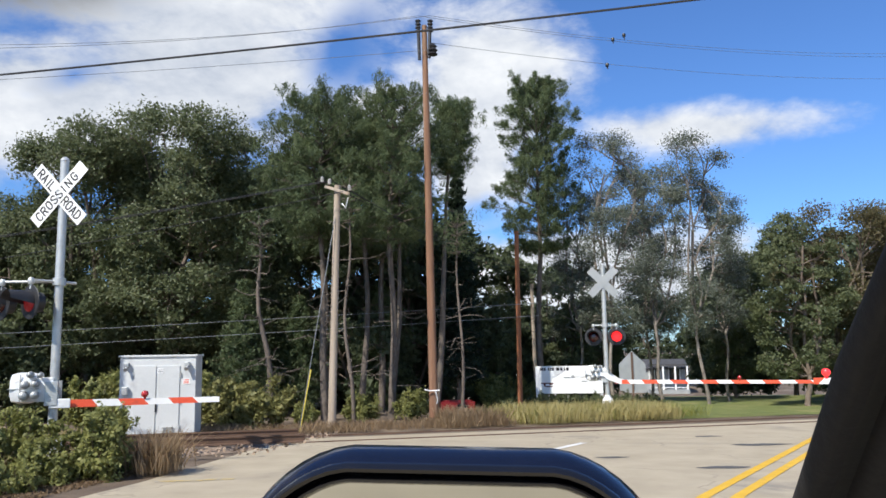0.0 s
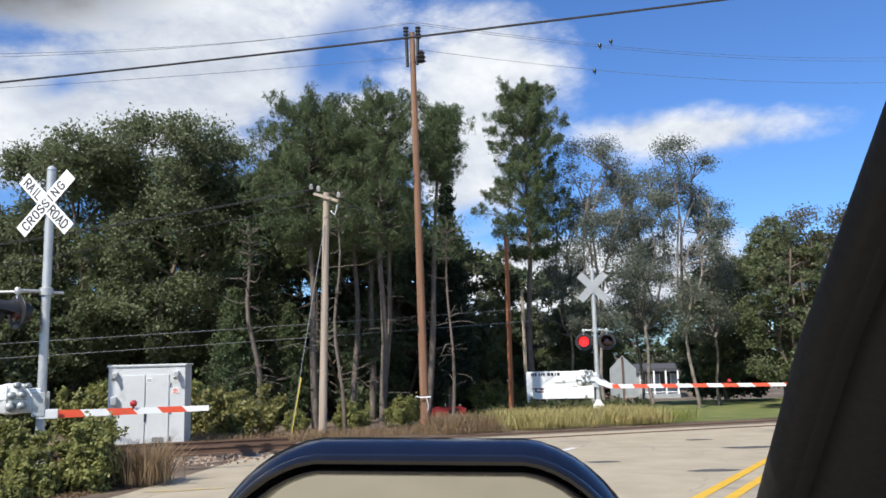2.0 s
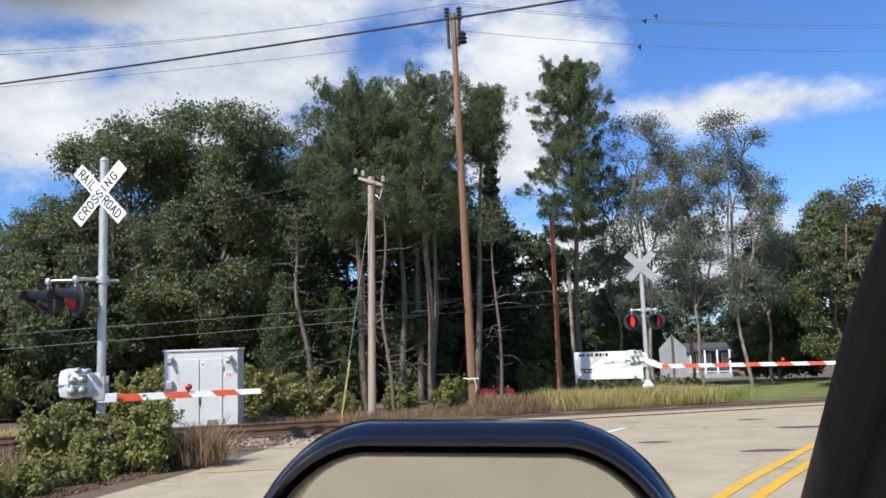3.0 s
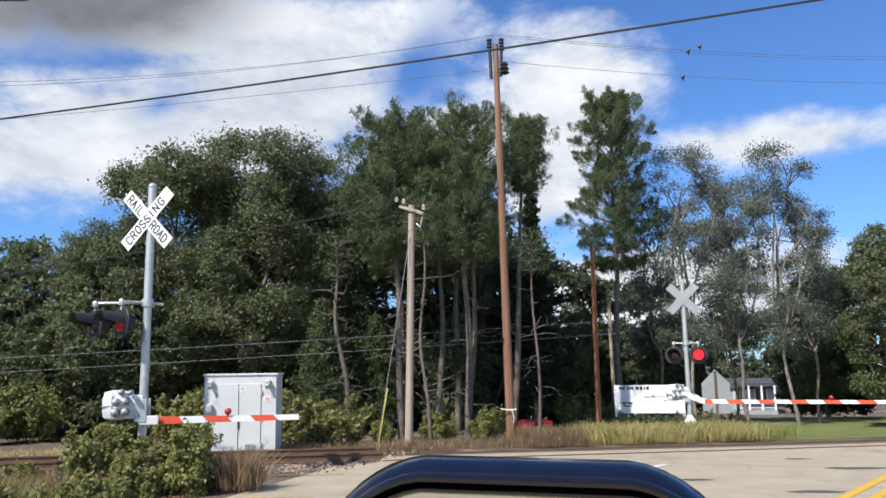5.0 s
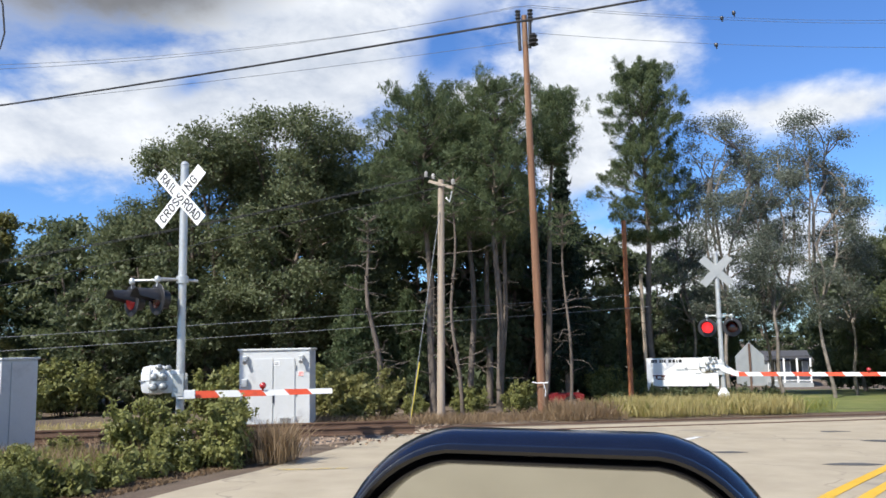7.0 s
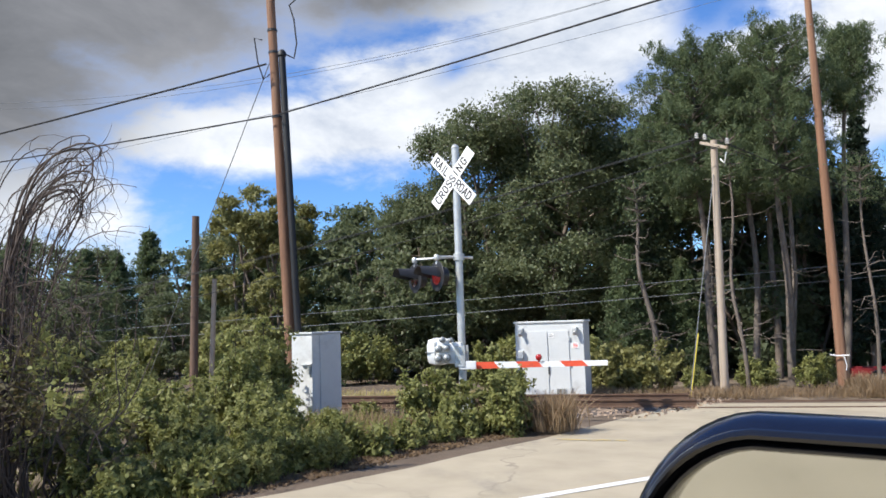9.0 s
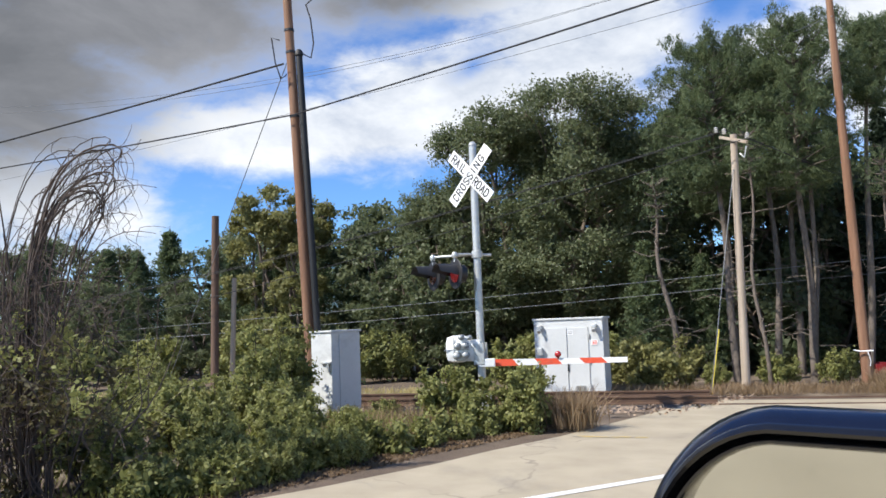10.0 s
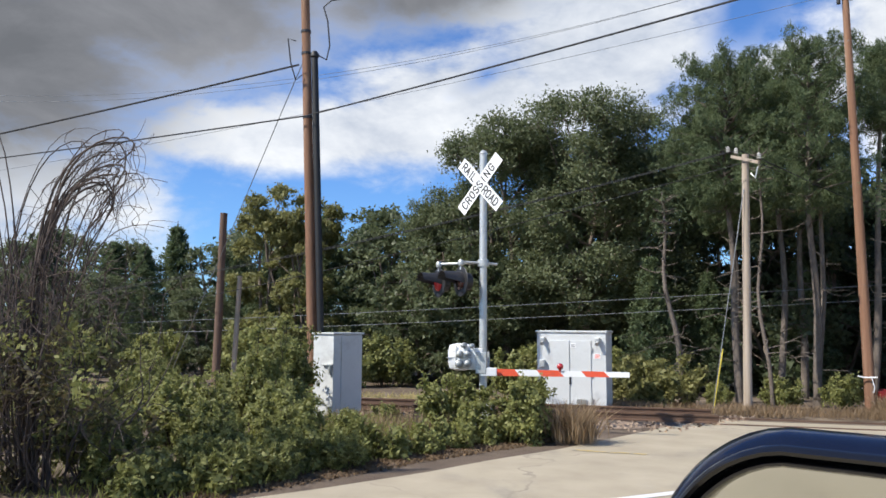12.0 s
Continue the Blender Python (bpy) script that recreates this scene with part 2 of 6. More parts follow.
M = dict(
    asphalt=material("asphalt", (0.345, 0.292, 0.205), (0.465, 0.40, 0.29), 1.5, 0.9, bump=0.5, fine=90, stain=(0.20, 0.185, 0.16), stain_scale=0.35, stain_at=(0.55, 0.75), dist=0.004, crack=(0.09, 0.08, 0.07)),
    patch=material("patch", (0.07, 0.07, 0.068), (0.12, 0.115, 0.11), 3, 0.85, bump=0.3, fine=80),
    dirt=material("dirt", (0.085, 0.060, 0.042), (0.17, 0.125, 0.085), 1.2, 0.95, bump=0.8, fine=22, stain=(0.30, 0.24, 0.17), stain_scale=0.5, dist=0.03),
    gravel=material("gravel", (0.17, 0.12, 0.085), (0.40, 0.305, 0.22), 9, 0.95, bump=0.4, fine=50, island=0.7),
    lawn=material("lawn", (0.10, 0.13, 0.035), (0.20, 0.22, 0.06), 1.4, 0.9, bump=0.6, fine=40, stain=(0.28, 0.25, 0.10), stain_scale=0.8, dist=0.03),
    sand=material("sandy_gravel", (0.40, 0.32, 0.21), (0.54, 0.45, 0.32), 2, 0.95, bump=0.6, fine=40, stain=(0.30, 0.24, 0.15), stain_scale=1.1, dist=0.02),
    litter=leaf("leaf_litter", (0.10, 0.06, 0.035), (0.34, 0.24, 0.14), 0.8),
    yellow=material("yellow_paint", (0.62, 0.36, 0.025), (0.76, 0.47, 0.05), 4, 0.7, bump=0.3, fine=90, stain=(0.33, 0.29, 0.2), stain_scale=5, stain_at=(0.6, 0.72)),
    faded=material("faded_survey_paint", (0.58, 0.42, 0.11), (0.50, 0.395, 0.21), 6, 0.8, bump=0.3, fine=60, stain=(0.40, 0.35, 0.27), stain_scale=7, stain_at=(0.45, 0.6)),
    white=material("white_paint", (0.66, 0.66, 0.62), (0.82, 0.81, 0.78), 4, 0.7, bump=0.3, fine=90, stain=(0.40, 0.38, 0.34), stain_scale=5, stain_at=(0.6, 0.72)),
    rail=material("rail_steel", (0.10, 0.060, 0.042), (0.18, 0.110, 0.072), 3, 0.7, 0.3, fine=40),
    rail_top=material("rail_top", (0.38, 0.34, 0.30), (0.55, 0.5, 0.46), 3, 0.4, 0.8, bump=0.05),
    tie=material("tie_wood", (0.06, 0.045, 0.035), (0.14, 0.11, 0.085), 4, 0.9, bump=0.6, fine=30, stretch=(1, 6, 6)),
    galv=material("galvanised", (0.48, 0.49, 0.47), (0.61, 0.62, 0.60), 5, 0.45, 0.55, bump=0.08, fine=35, stain=(0.40, 0.41, 0.41), stain_scale=2.5),
    alu=material("painted_aluminium", (0.54, 0.555, 0.545), (0.63, 0.645, 0.635), 1.2, 0.55, 0.0, bump=0.05, fine=30, stain=(0.47, 0.475, 0.47), stain_scale=1.6),
    castw=material("white_casting", (0.72, 0.73, 0.72), (0.84, 0.85, 0.84), 5, 0.5, 0.1, bump=0.1, fine=30, stain=(0.5, 0.48, 0.44), stain_scale=4, stain_at=(0.58, 0.75)),
    signw=material("sign_white", (0.80, 0.80, 0.78), (0.88, 0.88, 0.86), 2, 0.4, bump=0.03, stain=(0.66, 0.65, 0.6), stain_scale=3, stain_at=(0.62, 0.8)),
    signback=material("sign_back", (0.30, 0.315, 0.31), (0.40, 0.415, 0.41), 3, 0.5, 0.4, bump=0.05),
    black=material("black_paint", (0.012, 0.012, 0.014), (0.03, 0.03, 0.032), 5, 0.5, bump=0.1),
    ink=material("ink", (0.015, 0.015, 0.016), (0.03, 0.03, 0.03), 8, 0.55, bump=0),
    red=material("red_sheeting", (0.70, 0.075, 0.03), (0.82, 0.12, 0.05), 4, 0.45, bump=0.03, stain=(0.55, 0.09, 0.05), stain_scale=4),
    lens=material("unlit_lens", (0.05, 0.008, 0.010), (0.09, 0.012, 0.014), 20, 0.15, bump=0.1, fine=60, coat=0.6),
    glow=material("lit_lens", (0.5, 0.02, 0.02), (0.6, 0.03, 0.03), 30, 0.3, bump=0, emit=((1.0, 0.03, 0.035), 0.95)),
    glow_aside=material("lit_lens_aimed_aside", (0.10, 0.010, 0.012), (0.15, 0.015, 0.017), 30, 0.3, bump=0, emit=((1.0, 0.03, 0.035), 0.07)),
    pole=material("treated_pole", (0.15, 0.072, 0.040), (0.27, 0.145, 0.085), 2.5, 0.85, bump=0.5, fine=26, stretch=(5, 5, 0.25), stain=(0.40, 0.29, 0.20), stain_scale=0.7, stain_at=(0.5, 0.75)),
    grey_pole=material("weathered_pole", (0.29, 0.235, 0.18), (0.47, 0.385, 0.30), 2.5, 0.85, bump=0.5, fine=26, stretch=(5, 5, 0.25), stain=(0.36, 0.25, 0.16), stain_scale=0.7, stain_at=(0.5, 0.75)),
    red_pole=material("reddish_pole", (0.24, 0.085, 0.035), (0.36, 0.145, 0.07), 2.5, 0.85, bump=0.5, fine=26, stretch=(5, 5, 0.25)),
    dark_pole=material("dark_pole", (0.085, 0.05, 0.035), (0.16, 0.10, 0.07), 2.5, 0.85, bump=0.5, fine=26, stretch=(5, 5, 0.25)),
    wire=material("wire", (0.012, 0.012, 0.013), (0.03, 0.03, 0.03), 5, 0.6, bump=0),
    wire_pale=material("pale_wire", (0.16, 0.17, 0.18), (0.26, 0.27, 0.28), 5, 0.5, 0.4, bump=0),
    bark=material("bark", (0.10, 0.075, 0.055), (0.24, 0.19, 0.15), 4, 0.95, bump=0.9, fine=20, stretch=(3, 3, 0.5), dist=0.02),
    bark_pale=material("pale_bark", (0.16, 0.135, 0.11), (0.30, 0.26, 0.225), 4, 0.9, bump=0.6, fine=20, stretch=(2, 2, 1.5), stain=(0.12, 0.10, 0.09), stain_scale=3, dist=0.015),
    bark_pine=material("pine_bark", (0.085, 0.066, 0.052), (0.20, 0.165, 0.135), 4, 0.9, bump=0.6, fine=20, stretch=(2, 2, 1.0), stain=(0.07, 0.055, 0.045), stain_scale=2, dist=0.015),
    twig=material("dead_twig", (0.038, 0.028, 0.024), (0.13, 0.098, 0.08), 8, 0.9, bump=0.3, island=0.5),
    oak=leaf("broad_leaf", (0.062, 0.084, 0.034), (0.210, 0.235, 0.115), 0.5),
    pine=leaf("pine_needle", (0.046, 0.078, 0.038), (0.190, 0.230, 0.102), 0.6),
    spruce=leaf("spruce_needle", (0.012, 0.026, 0.016), (0.035, 0.055, 0.030), 0.6),
    aspen=leaf("silver_leaf", (0.075, 0.095, 0.065), (0.27, 0.295, 0.235), 0.4),
    rust=leaf("turning_leaf", (0.060, 0.068, 0.028), (0.20, 0.155, 0.075)),
    yellowleaf=leaf("yellowing_leaf", (0.145, 0.150, 0.050), (0.36, 0.34, 0.13)),
    shrub=leaf("shrub_leaf", (0.085, 0.102, 0.030), (0.46, 0.46, 0.16)),
    # broad-leaf green toned down: the shade deep in the woods is in the colour
    shade_leaf=leaf("shade_toned_leaf", (0.062, 0.085, 0.046), (0.15, 0.18, 0.092)),
    grass_dry=leaf("dry_grass", (0.36, 0.29, 0.11), (0.60, 0.53, 0.25), 0.7),
    grass_red=leaf("russet_grass", (0.22, 0.15, 0.085), (0.42, 0.31, 0.19), 0.7),
    grass=leaf("green_grass", (0.16, 0.18, 0.04), (0.38, 0.39, 0.11), 0.6),
    navy=material("navy_car_paint", (0.004, 0.006, 0.016), (0.007, 0.010, 0.024), 3, 0.16, 0.0, bump=0, coat=0.0, shine=0.5),
    bezel=material("black_bezel", (0.006, 0.006, 0.007), (0.010, 0.010, 0.011), 3, 0.14, bump=0.01, coat=0.3),
    trim=material("dark_trim", (0.004, 0.004, 0.0045), (0.009, 0.008, 0.0085), 3, 0.75, bump=0.15, fine=120),
    seal=material("rubber_seal", (0.006, 0.006, 0.006), (0.012, 0.012, 0.012), 3, 0.55, bump=0.1),
    mirror=material("mirror_glass", (0.60, 0.60, 0.53), (0.62, 0.62, 0.55), 1, 0.02, 1.0, bump=0),
    concrete=material("concrete", (0.36, 0.35, 0.33), (0.50, 0.48, 0.45), 3, 0.9, bump=0.4),
    roof=material("shingle", (0.045, 0.045, 0.048), (0.085, 0.085, 0.09), 6, 0.9, bump=0.4),
    siding=material("grey_siding", (0.26, 0.275, 0.275), (0.34, 0.355, 0.355), 3, 0.7, bump=0.1),
    brick_red=material("red_siding", (0.09, 0.028, 0.022), (0.15, 0.048, 0.036), 4, 0.8, bump=0.3),
    car_red=material("red_car_paint", (0.17, 0.012, 0.014), (0.22, 0.016, 0.018), 3, 0.3, bump=0, coat=0.8),
    glass=material("window_glass", (0.02, 0.025, 0.03), (0.03, 0.035, 0.04), 2, 0.06, bump=0, coat=0.5),
    yellow_guard=material("yellow_guard", (0.62, 0.48, 0.05), (0.74, 0.60, 0.10), 3, 0.5, bump=0.05),
    ribbon=material("white_ribbon", (0.7, 0.7, 0.7), (0.85, 0.85, 0.85), 4, 0.6, bump=0.1),
    amber=material("amber_reflector", (0.36, 0.02, 0.02), (0.45, 0.03, 0.025), 8, 0.2, bump=0, coat=0.8),
)


# ---------------------------------------------------------------- builders
def ground_z(x, y):
    """The land falls gently beyond the near side of the tracks, and faster behind the lawn."""
    return -0.02 * min(max(y - 9.0, 0.0), 25.0) - 0.06 * min(max(y - 34.0, 0.0), 30.0)


def mesh_object(name, verts, faces, mat, parent=None, label="", smooth=False):
    me = bpy.data.meshes.new(name)
    me.from_pydata([tuple(v) for v in verts], [], [tuple(f) for f in faces])
    me.materials.append(mat)
    if smooth:
        me.shade_smooth()
    ob = new(name, me)
    if parent:
        ob.parent = parent
    return tagged(ob, label)


def part(name, bm, mat, parent=None, label="", smooth=False):
    me = bpy.data.meshes.new(name)
    bmesh.ops.recalc_face_normals(bm, faces=bm.faces)
    bm.to_mesh(me)
    bm.free()
    me.materials.append(mat)
    if smooth:
        me.shade_smooth()
        me.set_sharp_from_angle(angle=radians(40))
    ob = new(name, me)
    if parent:
        ob.parent = parent
    return tagged(ob, label)


def thing(name, m, label, category, group="", kind=""):
    ob = new(name)
    ob.matrix_world = m
    return tagged(ob, label, category, group, kind)


def box(bm, m, sx, sy, sz, bevel=0.0):
    """A box of that size, its base centre at the origin of m."""
    made = bmesh.ops.create_cube(bm, size=1.0, matrix=m @ Matrix.Translation((0, 0, sz / 2)) @ Matrix.Diagonal((sx, sy, sz, 1)))
    if bevel:
        edges = {e for v in made["verts"] for e in v.link_edges}
        bmesh.ops.bevel(bm, geom=list(edges), offset=bevel, segments=2, affect="EDGES", profile=0.6)


def tube(bm, points, radii, sides=8, cap=True):
    """A tapered tube along points."""
    points = [Vector(p) for p in points]
    rings, side = [], None
    for i, p in enumerate(points):
        way = (points[min(i + 1, len(points) - 1)] - points[max(i - 1, 0)]).normalized()
        if side is None or abs(side.dot(way)) > 0.95:
            side = way.orthogonal().normalized()
        side = (side - way * side.dot(way)).normalized()
        up = way.cross(side)
        r = radii[i] if isinstance(radii, (list, tuple)) else radii
        rings.append([bm.verts.new(p + (side * math.cos(a) + up * math.sin(a)) * r) for a in [2 * math.pi * k / sides for k in range(sides)]])
    for a, b in zip(rings, rings[1:]):
        for k in range(sides):
            bm.faces.new((a[k], a[(k + 1) % sides], b[(k + 1) % sides], b[k]))
    if cap:
        bm.faces.new(rings[0][::-1])
        bm.faces.new(rings[-1])


def lathe(bm, m, profile, sides=16):
    """A body of revolution round z: profile is (radius, z) from bottom to top."""
    rings = [[bm.verts.new(m @ Vector((r * math.cos(2 * math.pi * k / sides), r * math.sin(2 * math.pi * k / sides), z))) for k in range(sides)] for r, z in profile]
    for a, b in zip(rings, rings[1:]):
        for k in range(sides):
            bm.faces.new((a[k], a[(k + 1) % sides], b[(k + 1) % sides], b[k]))
    bm.faces.new(rings[0][::-1])
    bm.faces.new(rings[-1])


def tubes_mesh(limbs, sides=6):
    """Vertices and faces of many tapered tubes: limbs are lists of (point, radius)."""
    verts, faces = [], []
    for limb in limbs:
        side, first = None, len(verts)
        for i, (p, r) in enumerate(limb):
            p = Vector(p)
            way = (Vector(limb[min(i + 1, len(limb) - 1)][0]) - Vector(limb[max(i - 1, 0)][0])).normalized()
            if side is None or abs(side.dot(way)) > 0.95:
                side = way.orthogonal().normalized()
            side = (side - way * side.dot(way)).normalized()
            up = way.cross(side)
            for k in range(sides):
                a = 2 * math.pi * k / sides
                verts.append(p + (side * math.cos(a) + up * math.sin(a)) * r)
        for i in range(len(limb) - 1):
            for k in range(sides):
                a, b = first + i * sides + k, first + i * sides + (k + 1) % sides
                faces.append((a, b, b + sides, a + sides))
    return verts, faces


def leaves_object(name, centres, size, mat, rng, parent=None, label="", long=1.6, upright=0.0, facing=None, loose=0.65, corners=4):
    """Many small kite-shaped leaves, one island each, at the centres; facing: the way each blade is turned, roughly."""
    c = np.asarray(centres, dtype=np.float64)
    n = len(c)
    a = rng.normal(size=(n, 3))
    a[:, 2] = a[:, 2] * (1 - upright) + upright * 2
    a /= np.linalg.norm(a, axis=1)[:, None] + 1e-9
    if facing is None:
        # blades lie roughly level, so that a crown takes the light as one mass
        b = np.cross(a, rng.normal(size=(n, 3)) * 0.8 + (0, -0.35, 1.0))
    else:
        b = np.cross(a, np.asarray(facing) + rng.normal(size=(n, 3)) * loose)
    b /= np.linalg.norm(b, axis=1)[:, None] + 1e-9
    s = (size * rng.uniform(0.6, 1.35, n))[:, None]
    if corners == 3:
        v = np.stack([c - a * s * long * 0.5 - b * s * 0.5, c - a * s * long * 0.4 + b * s * 0.5, c + a * s * long * 0.5], axis=1).reshape(-1, 3)
    else:
        v = np.stack([c - a * s * long * 0.5, c + b * s * 0.5 + a * s * 0.1, c + a * s * long * 0.5, c - b * s * 0.5 + a * s * 0.1], axis=1).reshape(-1, 3)
    me = bpy.data.meshes.new(name)
    me.vertices.add(corners * n)
    me.vertices.foreach_set("co", v.ravel())
    me.loops.add(corners * n)
    me.loops.foreach_set("vertex_index", np.arange(corners * n, dtype=np.int32))
    me.polygons.add(n)
    me.polygons.foreach_set("loop_start", np.arange(0, corners * n, corners, dtype=np.int32))
    me.update(calc_edges=True)
    me.materials.append(mat)
    ob = new(name, me)
    if parent:
        ob.parent = parent
    return tagged(ob, label)


def cloud(rng, centre, radii, n, shell=0.45):
    """n points in an ellipsoid, denser towards its skin."""
    d = rng.normal(size=(n, 3))
    d /= np.linalg.norm(d, axis=1)[:, None]
    r = rng.random(n) ** (0.62 - 0.2 * shell)
    return np.asarray(centre) + d * r[:, None] * np.asarray(radii)


def bent(rng, a, b, r0, r1, steps=5, wobble=0.06, sag=0.0):
    """A limb from a to b that bows and wanders a little."""
    a, b = np.asarray(a, float), np.asarray(b, float)
    length = np.linalg.norm(b - a)
    bow, kink = rng.normal(size=3) * wobble * length, rng.normal(size=3) * wobble * length * 0.45
    out = []
    for i in range(steps + 1):
        f = i / steps
        p = a + (b - a) * f + bow * 4 * f * (1 - f) * 0.7 + kink * math.sin(2 * math.pi * f)
        p[2] += sag * length * 4 * f * (1 - f)
        out.append((tuple(p), r0 + (r1 - r0) * f))
    return out


def limbs_object(name, limbs, mat, parent, label="", sides=6):
    v, f = tubes_mesh(limbs, sides)
    return mesh_object(name, v, f, mat, parent, label, smooth=True)


# ---------------------------------------------------------------- trees
def unit(v):
    return v / (np.linalg.norm(v, axis=-1, keepdims=True) + 1e-9)


def broad_tree(seed, height, spread, trunk=0.22, low=0.35, leaves=9000, size=0.16, mat="oak", bark="bark", forks=4, lobes=26, label="tall broadleaf tree with a full green crown", name="broadleaf_tree", lobe=(0.26, 0.44), spray=0.30, skirt=0.72, top=0.62):
    """Trunk and forks carry boughs; each bough ends in a lobe of the crown, a lobe in leafy sprays."""
    rng = np.random.default_rng(seed)
    tree = thing(name, Matrix(), label, "tree", "trees behind the tracks")
    fork = height * max(low, 0.16)
    limbs = [bent(rng, (0, 0, -0.15), (rng.normal() * 0.2, rng.normal() * 0.2, fork), trunk, trunk * 0.72, 5, 0.03)]
    base, mains = np.array(limbs[0][-1][0]), []
    for k in range(forks):
        a = 2 * math.pi * (k + rng.uniform(-0.25, 0.25)) / forks
        tip = np.array([math.cos(a) * spread * rng.uniform(0.2, 0.5), math.sin(a) * spread * rng.uniform(0.2, 0.5), height * rng.uniform(0.70, 0.88)])
        mains.append(bent(rng, base, tip, trunk * 0.6, 0.03, 8, 0.09))
    limbs += mains
    centres = []
    for _ in range(4000):
        if len(centres) == lobes:
            break
        h = rng.uniform(low * 0.8 + 0.05, 0.93)
        w = math.sqrt(max(0.03, 1 - ((h - top) / (1.02 - top)) ** 2)) if h > top else skirt + (1 - skirt) * max(0.0, h - low * 0.8) / (top - low * 0.8)
        a, r = rng.uniform(0, 2 * math.pi), spread * w * math.sqrt(rng.uniform(0.2, 0.85))
        c, rad = np.array([math.cos(a) * r, math.sin(a) * r, h * height]), spread * rng.uniform(*lobe)
        c[2] = min(c[2], height - rad * 0.8)
        if all(np.linalg.norm(c - q) > 0.72 * min(rad, p) for q, p in centres):
            centres.append((c, rad))
    pts, ways = [], []
    middle = np.array([0, 0, height * (low + 1) * 0.48])
    share = np.array([rad ** 2 for _, rad in centres])
    share = (leaves * share / share.sum()).astype(int)
    for (c, rad), n in zip(centres, share):
        main = min(mains, key=lambda m: min(np.linalg.norm(np.array(p) - c) for p, _ in m))
        root = min(main[:-1], key=lambda q: np.linalg.norm(np.array(q[0]) - c) + 1.2 * max(0.0, q[0][2] - c[2] + 0.3))
        limbs.append(bent(rng, root[0], c, min(root[1] * 0.7, trunk * 0.3), 0.02, 5, 0.09))
        out = unit(c - middle)
        sprays = max(10, n // 55)
        d = unit(rng.normal(size=(sprays * 3, 3)) + out * 0.45 + (0, 0, 0.25))
        d = d[(d @ out > -0.5)][:sprays]
        for k in range(4):
            limbs.append(bent(rng, c, c + d[k] * rad * 0.9, 0.016, 0.004, 3, 0.1))
        which = rng.integers(0, len(d), n)
        reach = rad * rng.uniform(0.62, 1.12, len(d))
        p = c + d[which] * (reach[which] * rng.uniform(0.7, 1.05, n) ** 0.6)[:, None] * (1.1, 1.1, 0.9) + rng.normal(size=(n, 3)) * rad * spray * (0.62, 0.62, 0.42)
        pts.append(p)
        ways.append(unit(d[which] * 0.75 + out * 0.35 + (0, 0, 0.3)))
    limbs_object("trunk", limbs, M[bark], tree)
    leaves_object("crown", np.concatenate(pts), size, M[mat], rng, tree, facing=np.concatenate(ways), corners=3)
    return tree


GROUP_CROWN = ((0.0, 0.55), (0.12, 0.85), (0.35, 1.0), (0.7, 0.92), (0.88, 0.62), (1.0, 0.2))


